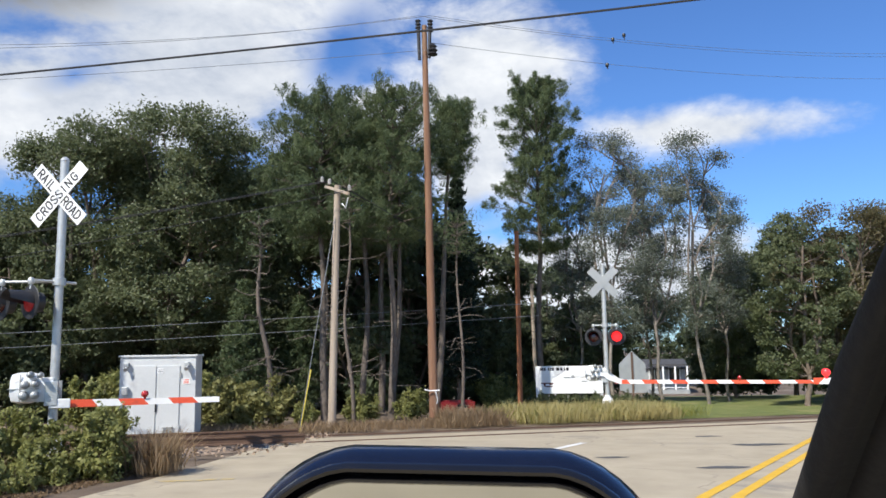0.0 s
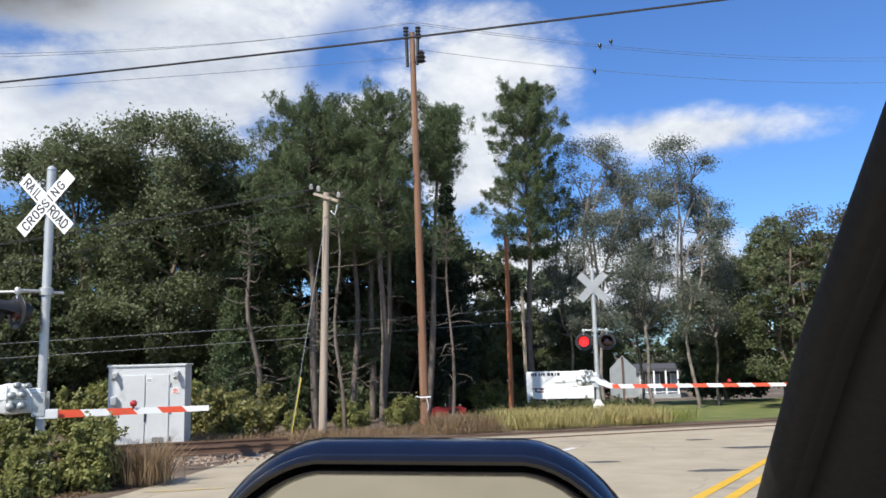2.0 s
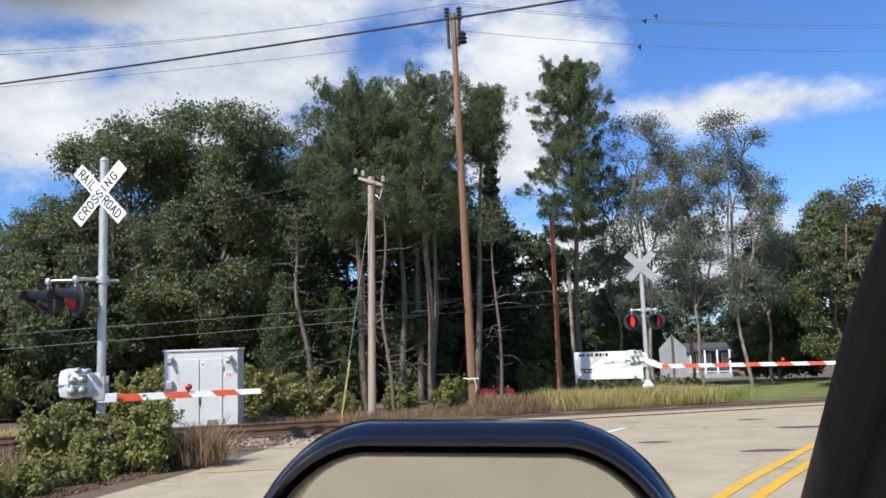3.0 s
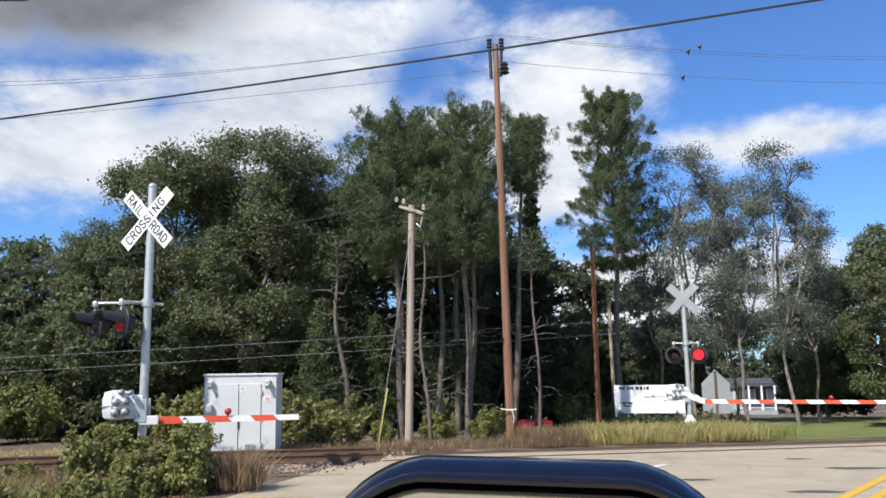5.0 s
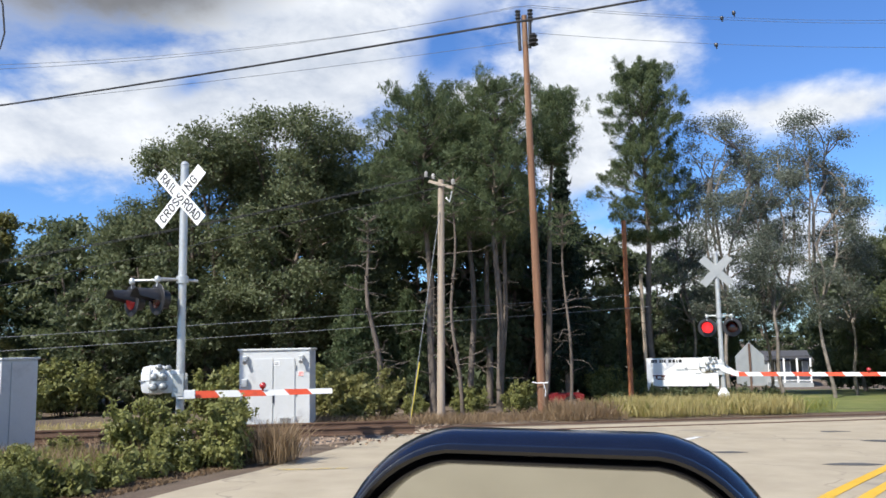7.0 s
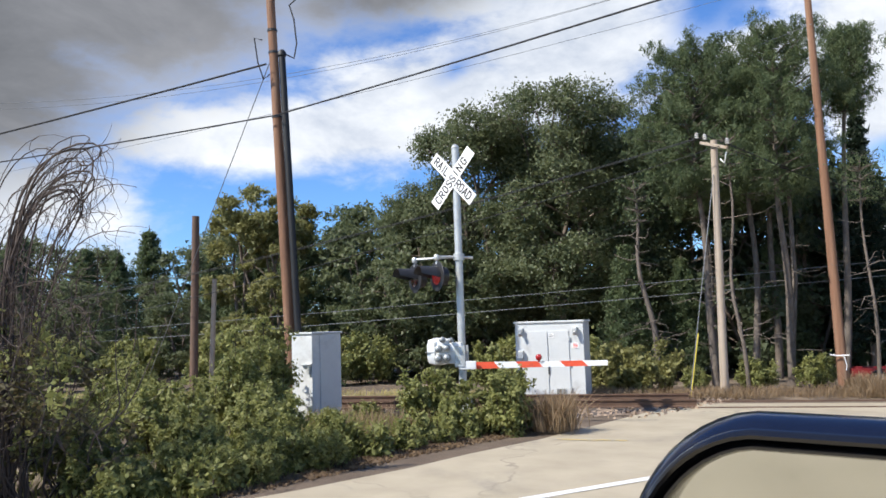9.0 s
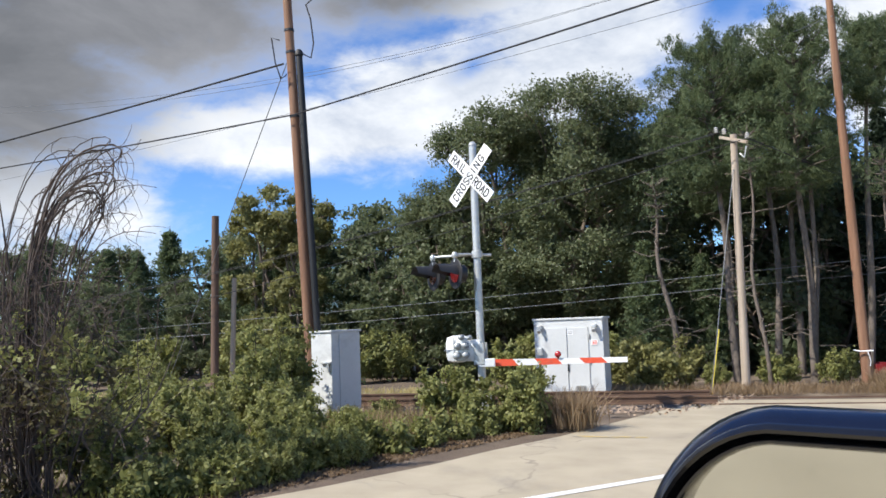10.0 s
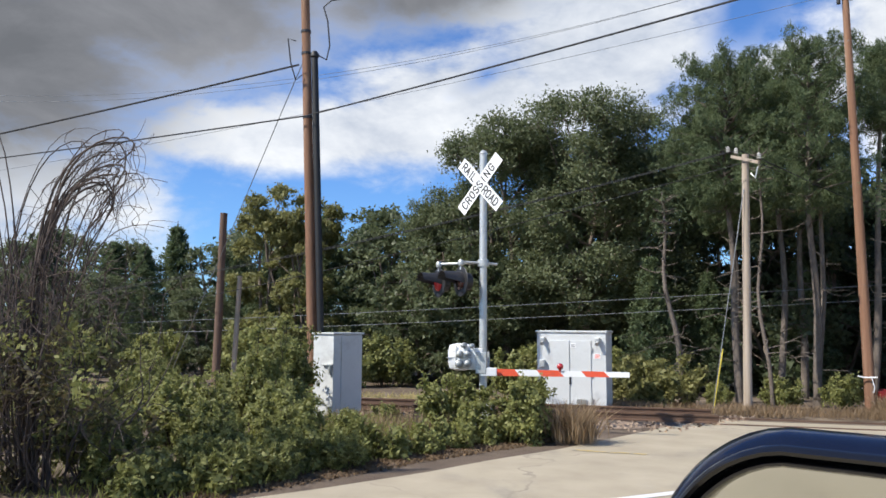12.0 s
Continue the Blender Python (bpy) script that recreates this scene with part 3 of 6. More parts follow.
def pine_tree(seed, height, spread, bare=0.5, trunk=0.17, leaves=12000, label="tall white pine with a bare lower trunk", name="pine_tree", mat="pine", crown=GROUP_CROWN, forked=False, needle=0.021, whorls=13, rise=(0.05, 0.55), stubs=16, bark="bark_pine"):
    rng = np.random.default_rng(seed)
    tree = thing(name, Matrix(), label, "tree", "trees behind the tracks")
    lean = rng.normal(size=2) * 0.25

    def stem(f):
        return np.array([lean[0] * f + 0.11 * math.sin(5 * f + seed) + 0.05 * math.sin(13 * f + 2 * seed), lean[1] * f + 0.07 * math.sin(7 * f + seed), -0.15 + (height + 0.1) * f])

    limbs, pts, ways = [[(tuple(stem(f)), trunk * (1 - 0.85 * f) + 0.012) for f in np.linspace(0, 1, 12)]], [], []
    if forked:
        limbs.append([((lean[0] * f + 0.35 * min(1, f * 3), 0.1, -0.15 + height * 0.92 * f), trunk * 0.75 * (1 - 0.8 * f) + 0.01) for f in np.linspace(0, 1, 10)])
    for k in range(stubs):
        f = rng.uniform(0.12, bare)
        a, p, length = rng.uniform(0, 2 * math.pi), stem(f), rng.uniform(0.2, 1.1)
        q = p + np.array([math.cos(a) * length, math.sin(a) * length, rng.uniform(-0.35, 0.35)])
        limbs.append(bent(rng, p, q, 0.017, 0.004, 4, 0.14))
        if k % 3 == 0:
            limbs.append(bent(rng, (p + q) / 2, q + rng.normal(size=3) * 0.2, 0.008, 0.003, 3, 0.14))
    per, plumes = 8, 7
    n = leaves // (whorls * per * plumes)
    fs, rs = [c[0] for c in crown], [c[1] for c in crown]
    for k in range(whorls * per):
        f = (k // per + rng.uniform(-0.12, 0.2)) / whorls
        h = bare + (1 - bare) * max(f, 0.0) * 0.97
        a = 2 * math.pi * (k + 0.37 * (k // per)) / per + rng.uniform(-0.35, 0.35)
        length = spread * float(np.interp(f, fs, rs)) * rng.uniform(0.45, 1.15)
        up = rise[0] + (rise[1] - rise[0]) * f + rng.uniform(-0.08, 0.15)
        way = unit(np.array([math.cos(a), math.sin(a), up]))
        p = stem(h)
        limb = bent(rng, p, p + way * length * math.sqrt(1 + up * up) * 0.9, 0.028, 0.006, 5, 0.06)
        limbs.append(limb)
        for j in range(plumes):
            at = np.array(limb[(2, 3, 4, 4, 5, 5, 5)[j]][0]) + rng.normal(size=3) * (0.15, 0.15, 0.05)
            axis = unit(way * 0.7 + np.array([0, 0, 0.6]) + rng.normal(size=3) * 0.35)
            u = rng.uniform(0, 1, n) ** 0.8
            pts.append(at + axis * (u * rng.uniform(0.28, 0.5))[:, None] + rng.normal(size=(n, 3)) * (0.12 - 0.095 * u)[:, None])
            ways.append(np.repeat((axis * 0.5 + way * 0.4)[None], n, 0))
    limbs_object("trunk", limbs, M[bark], tree)
    leaves_object("crown", np.concatenate(pts), needle, M[mat], rng, tree, long=6.0, upright=0.5, facing=np.concatenate(ways), loose=0.8, corners=3)
    return tree


def spruce_tree(seed, height, spread, leaves=6000, label="narrow dark spruce behind the tracks", mat="spruce"):
    rng = np.random.default_rng(seed)
    tree = thing("spruce_tree", Matrix(), label, "tree", "trees behind the tracks")
    limbs, pts = [bent(rng, (0, 0, -0.15), (0, 0, height), 0.11, 0.01, 6, 0.01)], []
    rows = 20
    for w in range(rows):
        f = w / rows
        h = height * (0.16 + 0.82 * f)
        for k in range(5):
            a = 2 * math.pi * (k + 0.4 * w) / 5 + rng.uniform(-0.3, 0.3)
            length = spread * (1 - f) ** 0.85 * rng.uniform(0.7, 1.15) + 0.08
            p, q = np.array([0, 0, h]), np.array([math.cos(a) * length, math.sin(a) * length, h - length * 0.25])
            limbs.append(bent(rng, p, q, 0.02, 0.005, 3, 0.03))
            t = rng.random(leaves // (rows * 5))[:, None] ** 0.7
            pts.append(p + (q - p) * t + rng.normal(size=(len(t), 3)) * (0.06 + 0.06 * length))
    limbs_object("trunk", limbs, M["bark"], tree)
    leaves_object("crown", np.concatenate(pts), 0.06, M[mat], rng, tree, long=3.2, corners=3)
    return tree


def bush(seed, width, depth, height, leaves=3000, size=0.055, mat="shrub", label="leafy green roadside bush", name="bush", group="roadside bushes", stems=26, long=1.9):
    """Stems fan out of the ground; side shoots carry the leaves, thinner towards the foot."""
    rng = np.random.default_rng(seed)
    ob = thing(name, Matrix(), label, "bush", group)
    limbs, pts, ways = [], [], []
    per = leaves // stems
    for k in range(stems):
        a, r = rng.uniform(0, 2 * math.pi), math.sqrt(rng.random())
        q = np.array([math.cos(a) * r * width * 0.48, math.sin(a) * r * depth * 0.48, height * rng.uniform(0.55, 1.0) * (1 - 0.32 * r * r)])
        limb = bent(rng, (q[0] * 0.45, q[1] * 0.45, -0.1), q, 0.012, 0.003, 6, 0.07)
        limbs.append(limb)
        line = np.array([p for p, _ in limb])
        shoots = 9
        for j in range(shoots):
            f = rng.uniform(0.22, 1.0) ** 0.8
            i = min(int(f * 6), 5)
            p = line[i] + (line[i + 1] - line[i]) * (f * 6 - i)
            d = unit(np.array([math.cos(a), math.sin(a), 0]) * 0.35 + rng.normal(size=3) * 0.8 + (0, 0, 0.45))
            reach = rng.uniform(0.10, 0.30) * height ** 0.5 * (1.15 - 0.5 * f)
            if j % 2 == 0:
                limbs.append([(tuple(p), 0.005), (tuple(p + d * reach), 0.002)])
            n = per // shoots
            u = rng.random(n)[:, None]
            pts.append(p + d * reach * u + rng.normal(size=(n, 3)) * size * 0.9)
            ways.append(np.repeat((unit(np.array([q[0], q[1], 0.0]) + 1e-6) * 0.5 + d * 0.4 + np.array([0, 0, 0.75]))[None], n, 0))
    limbs_object("branchwork", limbs, M["twig"], ob, sides=4)
    p = np.concatenate(pts)
    p[:, 2] = np.maximum(p[:, 2], 0.02)
    leaves_object("foliage", p, size, M[mat], rng, ob, long=long, facing=np.concatenate(ways), loose=0.6)
    return ob


def put(ob, x, y, turn=0.0, scale=1.0, z=None):
    ob.matrix_basis = pose(x, y, ground_z(x, y) if z is None else z, 0, 0, turn) @ Matrix.Scale(scale, 4)
    return ob


def again(ob, x, y, turn=0.0, scale=1.0):
    made = copy_thing(ob, pose(x, y, ground_z(x, y), 0, 0, turn))
    made.scale = (scale,) * 3
    return made


# ---------------------------------------------------------------- ground, road, track
def sheet(name, xs, ys, lift, mat, parent=None, label=""):
    verts = [(x, y, ground_z(x, y) + lift) for y in ys for x in xs]
    w = len(xs)
    faces = [(j * w + i, j * w + i + 1, (j + 1) * w + i + 1, (j + 1) * w + i) for j in range(len(ys) - 1) for i in range(w - 1)]
    return mesh_object(name, verts, faces, mat, parent, label)


def strip(name, points, lift, mat, parent=None, label=""):
    """A flat polygon on the land, cut across y so that it follows the fall."""
    bm = bmesh.new()
    bm.faces.new([bm.verts.new((x, y, 0)) for x, y in points])
    for y in (9.0, 34.0, 64.0):
        bmesh.ops.bisect_plane(bm, geom=bm.verts[:] + bm.edges[:] + bm.faces[:], plane_co=(0, y, 0), plane_no=(0, 1, 0))
    for v in bm.verts:
        v.co.z = ground_z(v.co.x, v.co.y) + lift
    ob = part(name, bm, mat, parent, label)
    return ob


far_steps = [-900, -300, -120, -60, -30, -15, 0, 15, 30, 60, 120, 300, 900]
ground = tagged(sheet("ground", far_steps, [-900, -200, -60, -20, 0, 9, 14, 20, 26, 34, 64, 150, 400, 1500], 0.0, M["dirt"]), "bare brown earth verge with leaf litter and stones", "ground", kind="structure")

# the road runs along WAY; OUT points to its left-hand side
WAY, OUT = Vector((0.55, 0.835)), Vector((-0.835, 0.55))


def on_road(along, out):
    p = WAY * along + OUT * out
    return (p.x, p.y)


road = tagged(strip("road", [(-10.2, -16), (-5.72, 5.1), (-5.13, 6.5), (-4.64, 7.95), (-4.05, 10.55), (-3.42, 15.4), (-3.0, 16.75), (1.0, 17.85), (8.7, 19.9), (22, 24.0), (40, 40), (60, 60), (60, -60), (-26, -60)], 0.012, M["asphalt"]), "sun-bleached grey asphalt road with cracks and worn patches", "road", kind="structure")


def road_line(along0, along1, out, width, mat, name, label):
    pts = [on_road(along0, out - width / 2), on_road(along1, out - width / 2), on_road(along1, out + width / 2), on_road(along0, out + width / 2)]
    return tagged(strip(name, pts, 0.018, mat), label, "road marking", kind="structure")


for out in (2.18, 2.50):
    road_line(-40, 26, out, 0.13, M["yellow"], "road_marking", "solid yellow centre line painted on the asphalt")
road_line(-40, 8.3, 6.12, 0.13, M["white"], "road_marking", "solid white edge line painted on the asphalt")
road_line(-40, 30, -4.6, 0.13, M["white"], "road_marking", "solid white edge line painted on the asphalt")
road_line(12.7, 13.9, 6.06, 0.14, M["white"], "road_marking", "short white edge line before the tracks")
for x, y, w in ((-3.55, 10.62, 0.32), (-3.05, 10.72, 0.2)):
    tagged(strip("survey_mark", [(x - w, y - 0.06), (x + w, y), (x + w, y + 0.09), (x - w, y + 0.05)], 0.018, M["faded"]), "faded yellow survey paint on the asphalt", "road marking", kind="structure")
rng = np.random.default_rng(5)
for x, y, w in ((5.6, 14.2, 0.55), (3.9, 11.2, 0.4), (5.2, 15.9, 0.35), (2.6, 12.6, 0.3)):
    pts = [(x + math.cos(a) * w * rng.uniform(0.6, 1.2), y + math.sin(a) * w * 0.4 * rng.uniform(0.5, 1.2)) for a in np.linspace(0, 2 * math.pi, 11)[:-1]]
    tagged(strip("asphalt_patch", pts, 0.016, M["patch"]), "dark tar patch on the road", "road patch", kind="structure")
verge = tagged(strip("lawn", [(5.0, 20.6), (22, 25.2), (60, 46), (60, 58), (4, 46), (5.0, 27)], 0.01, M["lawn"]), "mown green lawn beyond the tracks", "lawn", kind="structure")

# track: y = 17.3 + 0.29 x along the far edge of the road
TRACK = pose(0, 17.3, 0, 0, 0, math.degrees(math.atan(0.29)))


def on_track(along, out):
    p = TRACK @ Vector((along, out, 0))
    return p.x, p.y


tagged(strip("ballast_bed", [on_track(s, o) for s, o in ((-32, -2.5), (-5.6, -2.6), (-3.0, -1.0), (-2.9, 1.9), (-32, 2.2))], 0.008, M["gravel"]), "bed of tan and brown ballast gravel", "ballast", kind="structure")
tagged(strip("gravel_path", [on_track(s, o) for s, o in ((-44, 2.6), (-9.5, 2.5), (-8.6, 3.4), (-44, 4.2))], 0.009, M["sand"]), "sunlit sandy gravel path along the track", "path", kind="structure")
track = thing("railway_track", Matrix(), "rusty single railway track on gravel ballast", "railway track", kind="structure")
bm = bmesh.new()
profile = [(-0.07, 0.0), (0.07, 0.0), (0.07, 0.015), (0.012, 0.035), (0.012, 0.115), (0.036, 0.125), (0.036, 0.155), (-0.036, 0.155), (-0.036, 0.125), (-0.012, 0.115), (-0.012, 0.035), (-0.07, 0.015)]
for side in (-0.77, 0.67):
    for s0, s1, lift in ((-60, -3.1, 0.03), (-3.1, 16, -0.125), (16, 60, 0.03)):
        bm = bmesh.new()
        rings = []
        for s in np.linspace(s0, s1, 24):
            x, y = on_track(s, side + 0.1)
            ring = []
            for u, h in profile:
                px, py = on_track(s, side + 0.1 + u)
                ring.append(bm.verts.new((px, py, ground_z(x, y) + lift + h)))
            rings.append(ring)
        for a, b in zip(rings, rings[1:]):
            for k in range(len(profile)):
                bm.faces.new((a[k], a[(k + 1) % len(profile)], b[(k + 1) % len(profile)], b[k]))
        part("rail", bm, M["rail"], track)
bm = bmesh.new()
box(bm, pose(0, 0, 0), 0.22, 2.6, 0.16, 0.01)
first = part("tie", bm, M["tie"], track)
x, y = on_track(-4.0, 0.03)
first.matrix_basis = pose(x, y, ground_z(x, y) - 0.12, 0, 0, 16.2)
for k in range(1, 46):
    x, y = on_track(-4.0 - 0.55 * k, 0.03)
    o = new("tie", first.data)
    o.parent = track
    o.matrix_basis = pose(x, y, ground_z(x, y) - 0.12, 0, 0, 16.2)
rng = np.random.default_rng(11)
n = 9000
s, o = rng.uniform(-26, -1.5, n), rng.uniform(-2.6, 2.2, n)
keep = (o > -1.9 - 0.6 * rng.random(n)) | (rng.random(n) < 0.35)
s, o = s[keep], o[keep]
ca, sa = math.cos(math.atan(0.29)), math.sin(math.atan(0.29))
px, py = s * ca - o * sa, 17.3 + s * sa + o * ca
inroad = (px > -6.0 + (py - 5) * 0.22 + 0.9)
px, py = px[~inroad], py[~inroad]
pz = np.array([ground_z(a, b) for a, b in zip(px, py)]) + rng.uniform(0, 0.03, len(px))
leaves_object("ballast", np.stack([px, py, pz], 1), 0.07, M["gravel"], rng, track, "brown and grey ballast stones", long=1.0)["kind"] = "stuff"


# ---------------------------------------------------------------- crossing signals
def text_strokes(bm, m, words, height, stroke):
    """Block letters for the crossbuck, drawn as bevelled strokes in a 4 x 6 cell."""
    glyphs = {
        "R": [(0, 0, 0, 6), (0, 6, 3, 6), (3, 6, 4, 5), (4, 5, 4, 4), (4, 4, 3, 3), (3, 3, 0, 3), (2, 3, 4, 0)],
        "A": [(0, 0, 2, 6), (2, 6, 4, 0), (0.8, 2, 3.2, 2)],
        "I": [(2, 0, 2, 6)],
        "L": [(0, 6, 0, 0), (0, 0, 4, 0)],
        "O": [(1, 0, 0, 1.5), (0, 1.5, 0, 4.5), (0, 4.5, 1, 6), (1, 6, 3, 6), (3, 6, 4, 4.5), (4, 4.5, 4, 1.5), (4, 1.5, 3, 0), (3, 0, 1, 0)],
        "D": [(0, 0, 0, 6), (0, 6, 2.5, 6), (2.5, 6, 4, 4.5), (4, 4.5, 4, 1.5), (4, 1.5, 2.5, 0), (2.5, 0, 0, 0)],
        "C": [(4, 5, 3, 6), (3, 6, 1, 6), (1, 6, 0, 4.5), (0, 4.5, 0, 1.5), (0, 1.5, 1, 0), (1, 0, 3, 0), (3, 0, 4, 1)],
        "S": [(4, 5, 3, 6), (3, 6, 1, 6), (1, 6, 0, 5), (0, 5, 0, 4), (0, 4, 4, 2), (4, 2, 4, 1), (4, 1, 3, 0), (3, 0, 1, 0), (1, 0, 0, 1)],
        "N": [(0, 0, 0, 6), (0, 6, 4, 0), (4, 0, 4, 6)],
        "G": [(4, 5, 3, 6), (3, 6, 1, 6), (1, 6, 0, 4.5), (0, 4.5, 0, 1.5), (0, 1.5, 1, 0), (1, 0, 3, 0), (3, 0, 4, 1.2), (4, 1.2, 4, 2.8), (4, 2.8, 2.4, 2.8)],
    }
    unit = height / 6
    for ch, x0 in words:
        for ax, ay, bx, by in glyphs[ch]:
            a, b = Vector((x0 + (ax - 2) * unit * 0.85, (ay - 3) * unit)), Vector((x0 + (bx - 2) * unit * 0.85, (by - 3) * unit))
            w = (b - a).normalized()
            a, b, side = a - w * stroke * 0.4, b + w * stroke * 0.4, Vector((-w.y, w.x)) * stroke / 2
            bm.faces.new([bm.verts.new(m @ Vector((p.x, p.y, 0))) for p in (a - side, b - side, b + side, a + side)])


def crossbuck(parent, m, length, width, lettered, back_mat):
    """Two crossed blades; the face looks along -y of m."""
    for angle, lift, letters in ((-45, 0.0, [("R", -0.49), ("A", -0.38), ("I", -0.28), ("L", -0.19), ("R", 0.16), ("O", 0.27), ("A", 0.38), ("D", 0.49)]), (45, -0.006, [("C", -0.48), ("R", -0.36), ("O", -0.24), ("S", -0.12), ("S", 0.0), ("I", 0.11), ("N", 0.23), ("G", 0.37)])):
        if angle == -45:
            letters = [(c, x + 0.0) for c, x in letters]
        bm = bmesh.new()
        box(bm, m @ pose(0, lift, 0, 0, angle * -1, 0) @ pose(0, 0, -width / 2), length, 0.004, width)
        blade = part("blade", bm, M["signw"] if lettered else back_mat, parent, "" if lettered else "bare aluminium back of the blade")
        if lettered:
            for letter in letters:
                bm = bmesh.new()
                text_strokes(bm, m @ pose(0, lift - 0.0040, 0, 0, angle * -1, 0) @ pose(0, 0, 0, 90, 0, 0), [letter], 0.135, 0.024)
                part("letter", bm, M["ink"], blade, "black block letter")


LAMPS = {}


def lamp_head(parent, m, key):
    """A flasher: round black background, hood, housing and a drum whose one side glows. It faces -y of m."""
    face = m @ pose(0, 0, 0, 90, 0, 0)
    bm = bmesh.new()
    lathe(bm, face, [(0.165, -0.012), (0.255, -0.010), (0.262, 0.0), (0.255, 0.008), (0.165, 0.012)], 28)
    head = part("background_disc", bm, M["black"], parent, "round black background disc", True)
    bm = bmesh.new()
    lathe(bm, face, [(0.10, -0.19), (0.15, -0.16), (0.165, -0.03), (0.165, -0.012)], 20)
    part("housing", bm, M["black"], head, "black lamp housing", True)
    bm = bmesh.new()
    for inner in (0.0, 0.006):
        rings = []
        for s in (0.0, 0.36):
            ring = []
            for k in range(15):
                a = radians(-12 + 204 * k / 14) if s == 0 else radians(15 + 150 * k / 14)
                ring.append(bm.verts.new(face @ Vector(((0.172 - inner) * math.cos(a), (0.172 - inner) * math.sin(a), 0.01 + s - 0.05 * s * math.sin(a)))))
            rings.append(ring)
        for k in range(14):
            bm.faces.new((rings[0][k], rings[0][k + 1], rings[1][k + 1], rings[1][k]))
    part("hood", bm, M["black"], head, "long black visor", True)
    drum = new("rotating_lens")
    drum.parent = parent
    drum.matrix_basis = m @ pose(0, -0.012, 0)
    tagged(drum, "red signal lens that turns its lit side forward")
    for name, mat, sign in (("lit_lens", "glow_aside" if "near" in str(key) else "glow", -1), ("unlit_lens", "lens", 1)):
        bm = bmesh.new()
        lathe(bm, pose(0, 0, 0, -90 * sign, 0, 0), [(0.150, 0.001), (0.146, 0.012), (0.11, 0.030), (0.055, 0.040), (0.004, 0.043)], 24)
        part(name, bm, M[mat], drum, "glowing red lens" if sign < 0 else "dark red lens", True)
    LAMPS[key] = (drum, m @ pose(0, -0.012, 0))


def signal_mast(x, y, turn, top, cross_z, lamp_z, arm_turn, arm_z, arm_length, stripe, lamps, lamp_turn, key, cross_length, lettered, label, mech_side, arm_lamps, cross_turn=0.0, mast_r=0.066, tip_lit=False):
    """Crossing signal with crossbuck, flashers, gate mechanism and lowered gate arm."""
    z0 = ground_z(x, y)
    ob = thing("crossing_signal", pose(x, y, z0, 0, 0, turn), label, "crossing signal", "crossing signals")
    bm = bmesh.new()
    lathe(bm, pose(0, 0, 0), [(mast_r + 0.004, 0.3), (mast_r + 0.002, 0.75), (mast_r, 0.8), (mast_r, top - z0), (mast_r + 0.012, top - z0), (mast_r * 0.7, top - z0 + 0.05), (0.01, top - z0 + 0.07)], 18)
    part("mast", bm, M["galv"], ob, "galvanised steel mast", True)
    bm = bmesh.new()
    box(bm, pose(0, 0, -0.1), 0.55, 0.55, 0.22, 0.02)
    part("footing", bm, M["concrete"], ob, "concrete footing")
    bm = bmesh.new()
    box(bm, pose(0, 0, 0.12), 0.30, 0.30, 0.34, 0.03)
    lathe(bm, pose(0, 0, 0.46), [(0.14, 0), (0.10, 0.05), (0.075, 0.12)], 14)
    part("base_casting", bm, M["castw"], ob, "cast base with access cover")
    crossbuck(ob, pose(0, 0, cross_z - z0, 0, 0, cross_turn) @ pose(0, -mast_r - 0.025, 0), cross_length, 0.225, lettered, M["signback"])
    bm = bmesh.new()
    for h in (cross_z - z0 - 0.05, cross_z - z0 + 0.05):
        box(bm, pose(0, -mast_r * 0.2, h - 0.015), mast_r * 2.5, mast_r * 2.3, 0.03)
    part("sign_clamp", bm, M["galv"], ob)
    # flashers on a pipe bracket; each lamp is x, y, turn from the mast
    arm = pose(0, 0, lamp_z - z0, 0, 0, lamp_turn)
    bm = bmesh.new()
    for sx, sy, _ in lamps:
        tube(bm, [arm @ Vector((0, 0, 0.33)), arm @ Vector((sx, sy, 0.33)), arm @ Vector((sx, sy, 0.20))], 0.022, 10)
        lathe(bm, arm @ pose(sx, sy, 0.27), [(0.04, 0), (0.05, 0.03), (0.05, 0.07), (0.03, 0.10)], 10)
    lathe(bm, arm @ pose(0, 0, 0.27), [(mast_r + 0.03, 0), (mast_r + 0.03, 0.11), (mast_r + 0.01, 0.12)], 14)
    if lettered:
        tube(bm, [arm @ Vector((0, 0, 0.33)), arm @ Vector((0.24, 0.05, 0.31))], 0.024, 8)
    part("lamp_bracket", bm, M["galv"], ob, "grey pipe bracket and junction box", True)
    for i, (sx, sy, turned) in enumerate(lamps):
        lamp_head(ob, arm @ pose(sx, sy, 0, 0, 0, turned), f"{key}{i}")
    # mechanism
    g = pose(0, 0, 0, 0, 0, arm_turn)
    mz = arm_z - z0
    bm = bmesh.new()
    s = mech_side
    box(bm, g @ pose(s * 0.40, 0.05, mz + 0.02), 0.42, 0.36, 0.46, 0.13)
    box(bm, g @ pose(s * 0.12, 0.02, mz + 0.04), 0.26, 0.24, 0.36, 0.03)
    part("gate_mechanism", bm, M["castw"], ob, "white cast gate mechanism housing", True)
    for dx, dz, r in ((-0.10, 0.14, 0.062), (0.05, 0.15, 0.055), (-0.09, 0.30, 0.055), (0.05, 0.31, 0.05), (0.12, 0.44, 0.04), (-0.02, 0.45, 0.045)):
        bm = bmesh.new()
        lathe(bm, g @ pose(s * 0.28 + dx, -0.125, mz + dz) @ pose(0, 0, 0, 90, 0, 0), [(r * 1.1, 0), (r * 1.1, 0.05), (r, 0.06), (r * 0.95, 0.12), (r * 0.5, 0.14), (0.01, 0.145)], 14)
        part("cover_boss", bm, M["signback"], ob, "grey round boss on the housing", True)
    bm = bmesh.new()
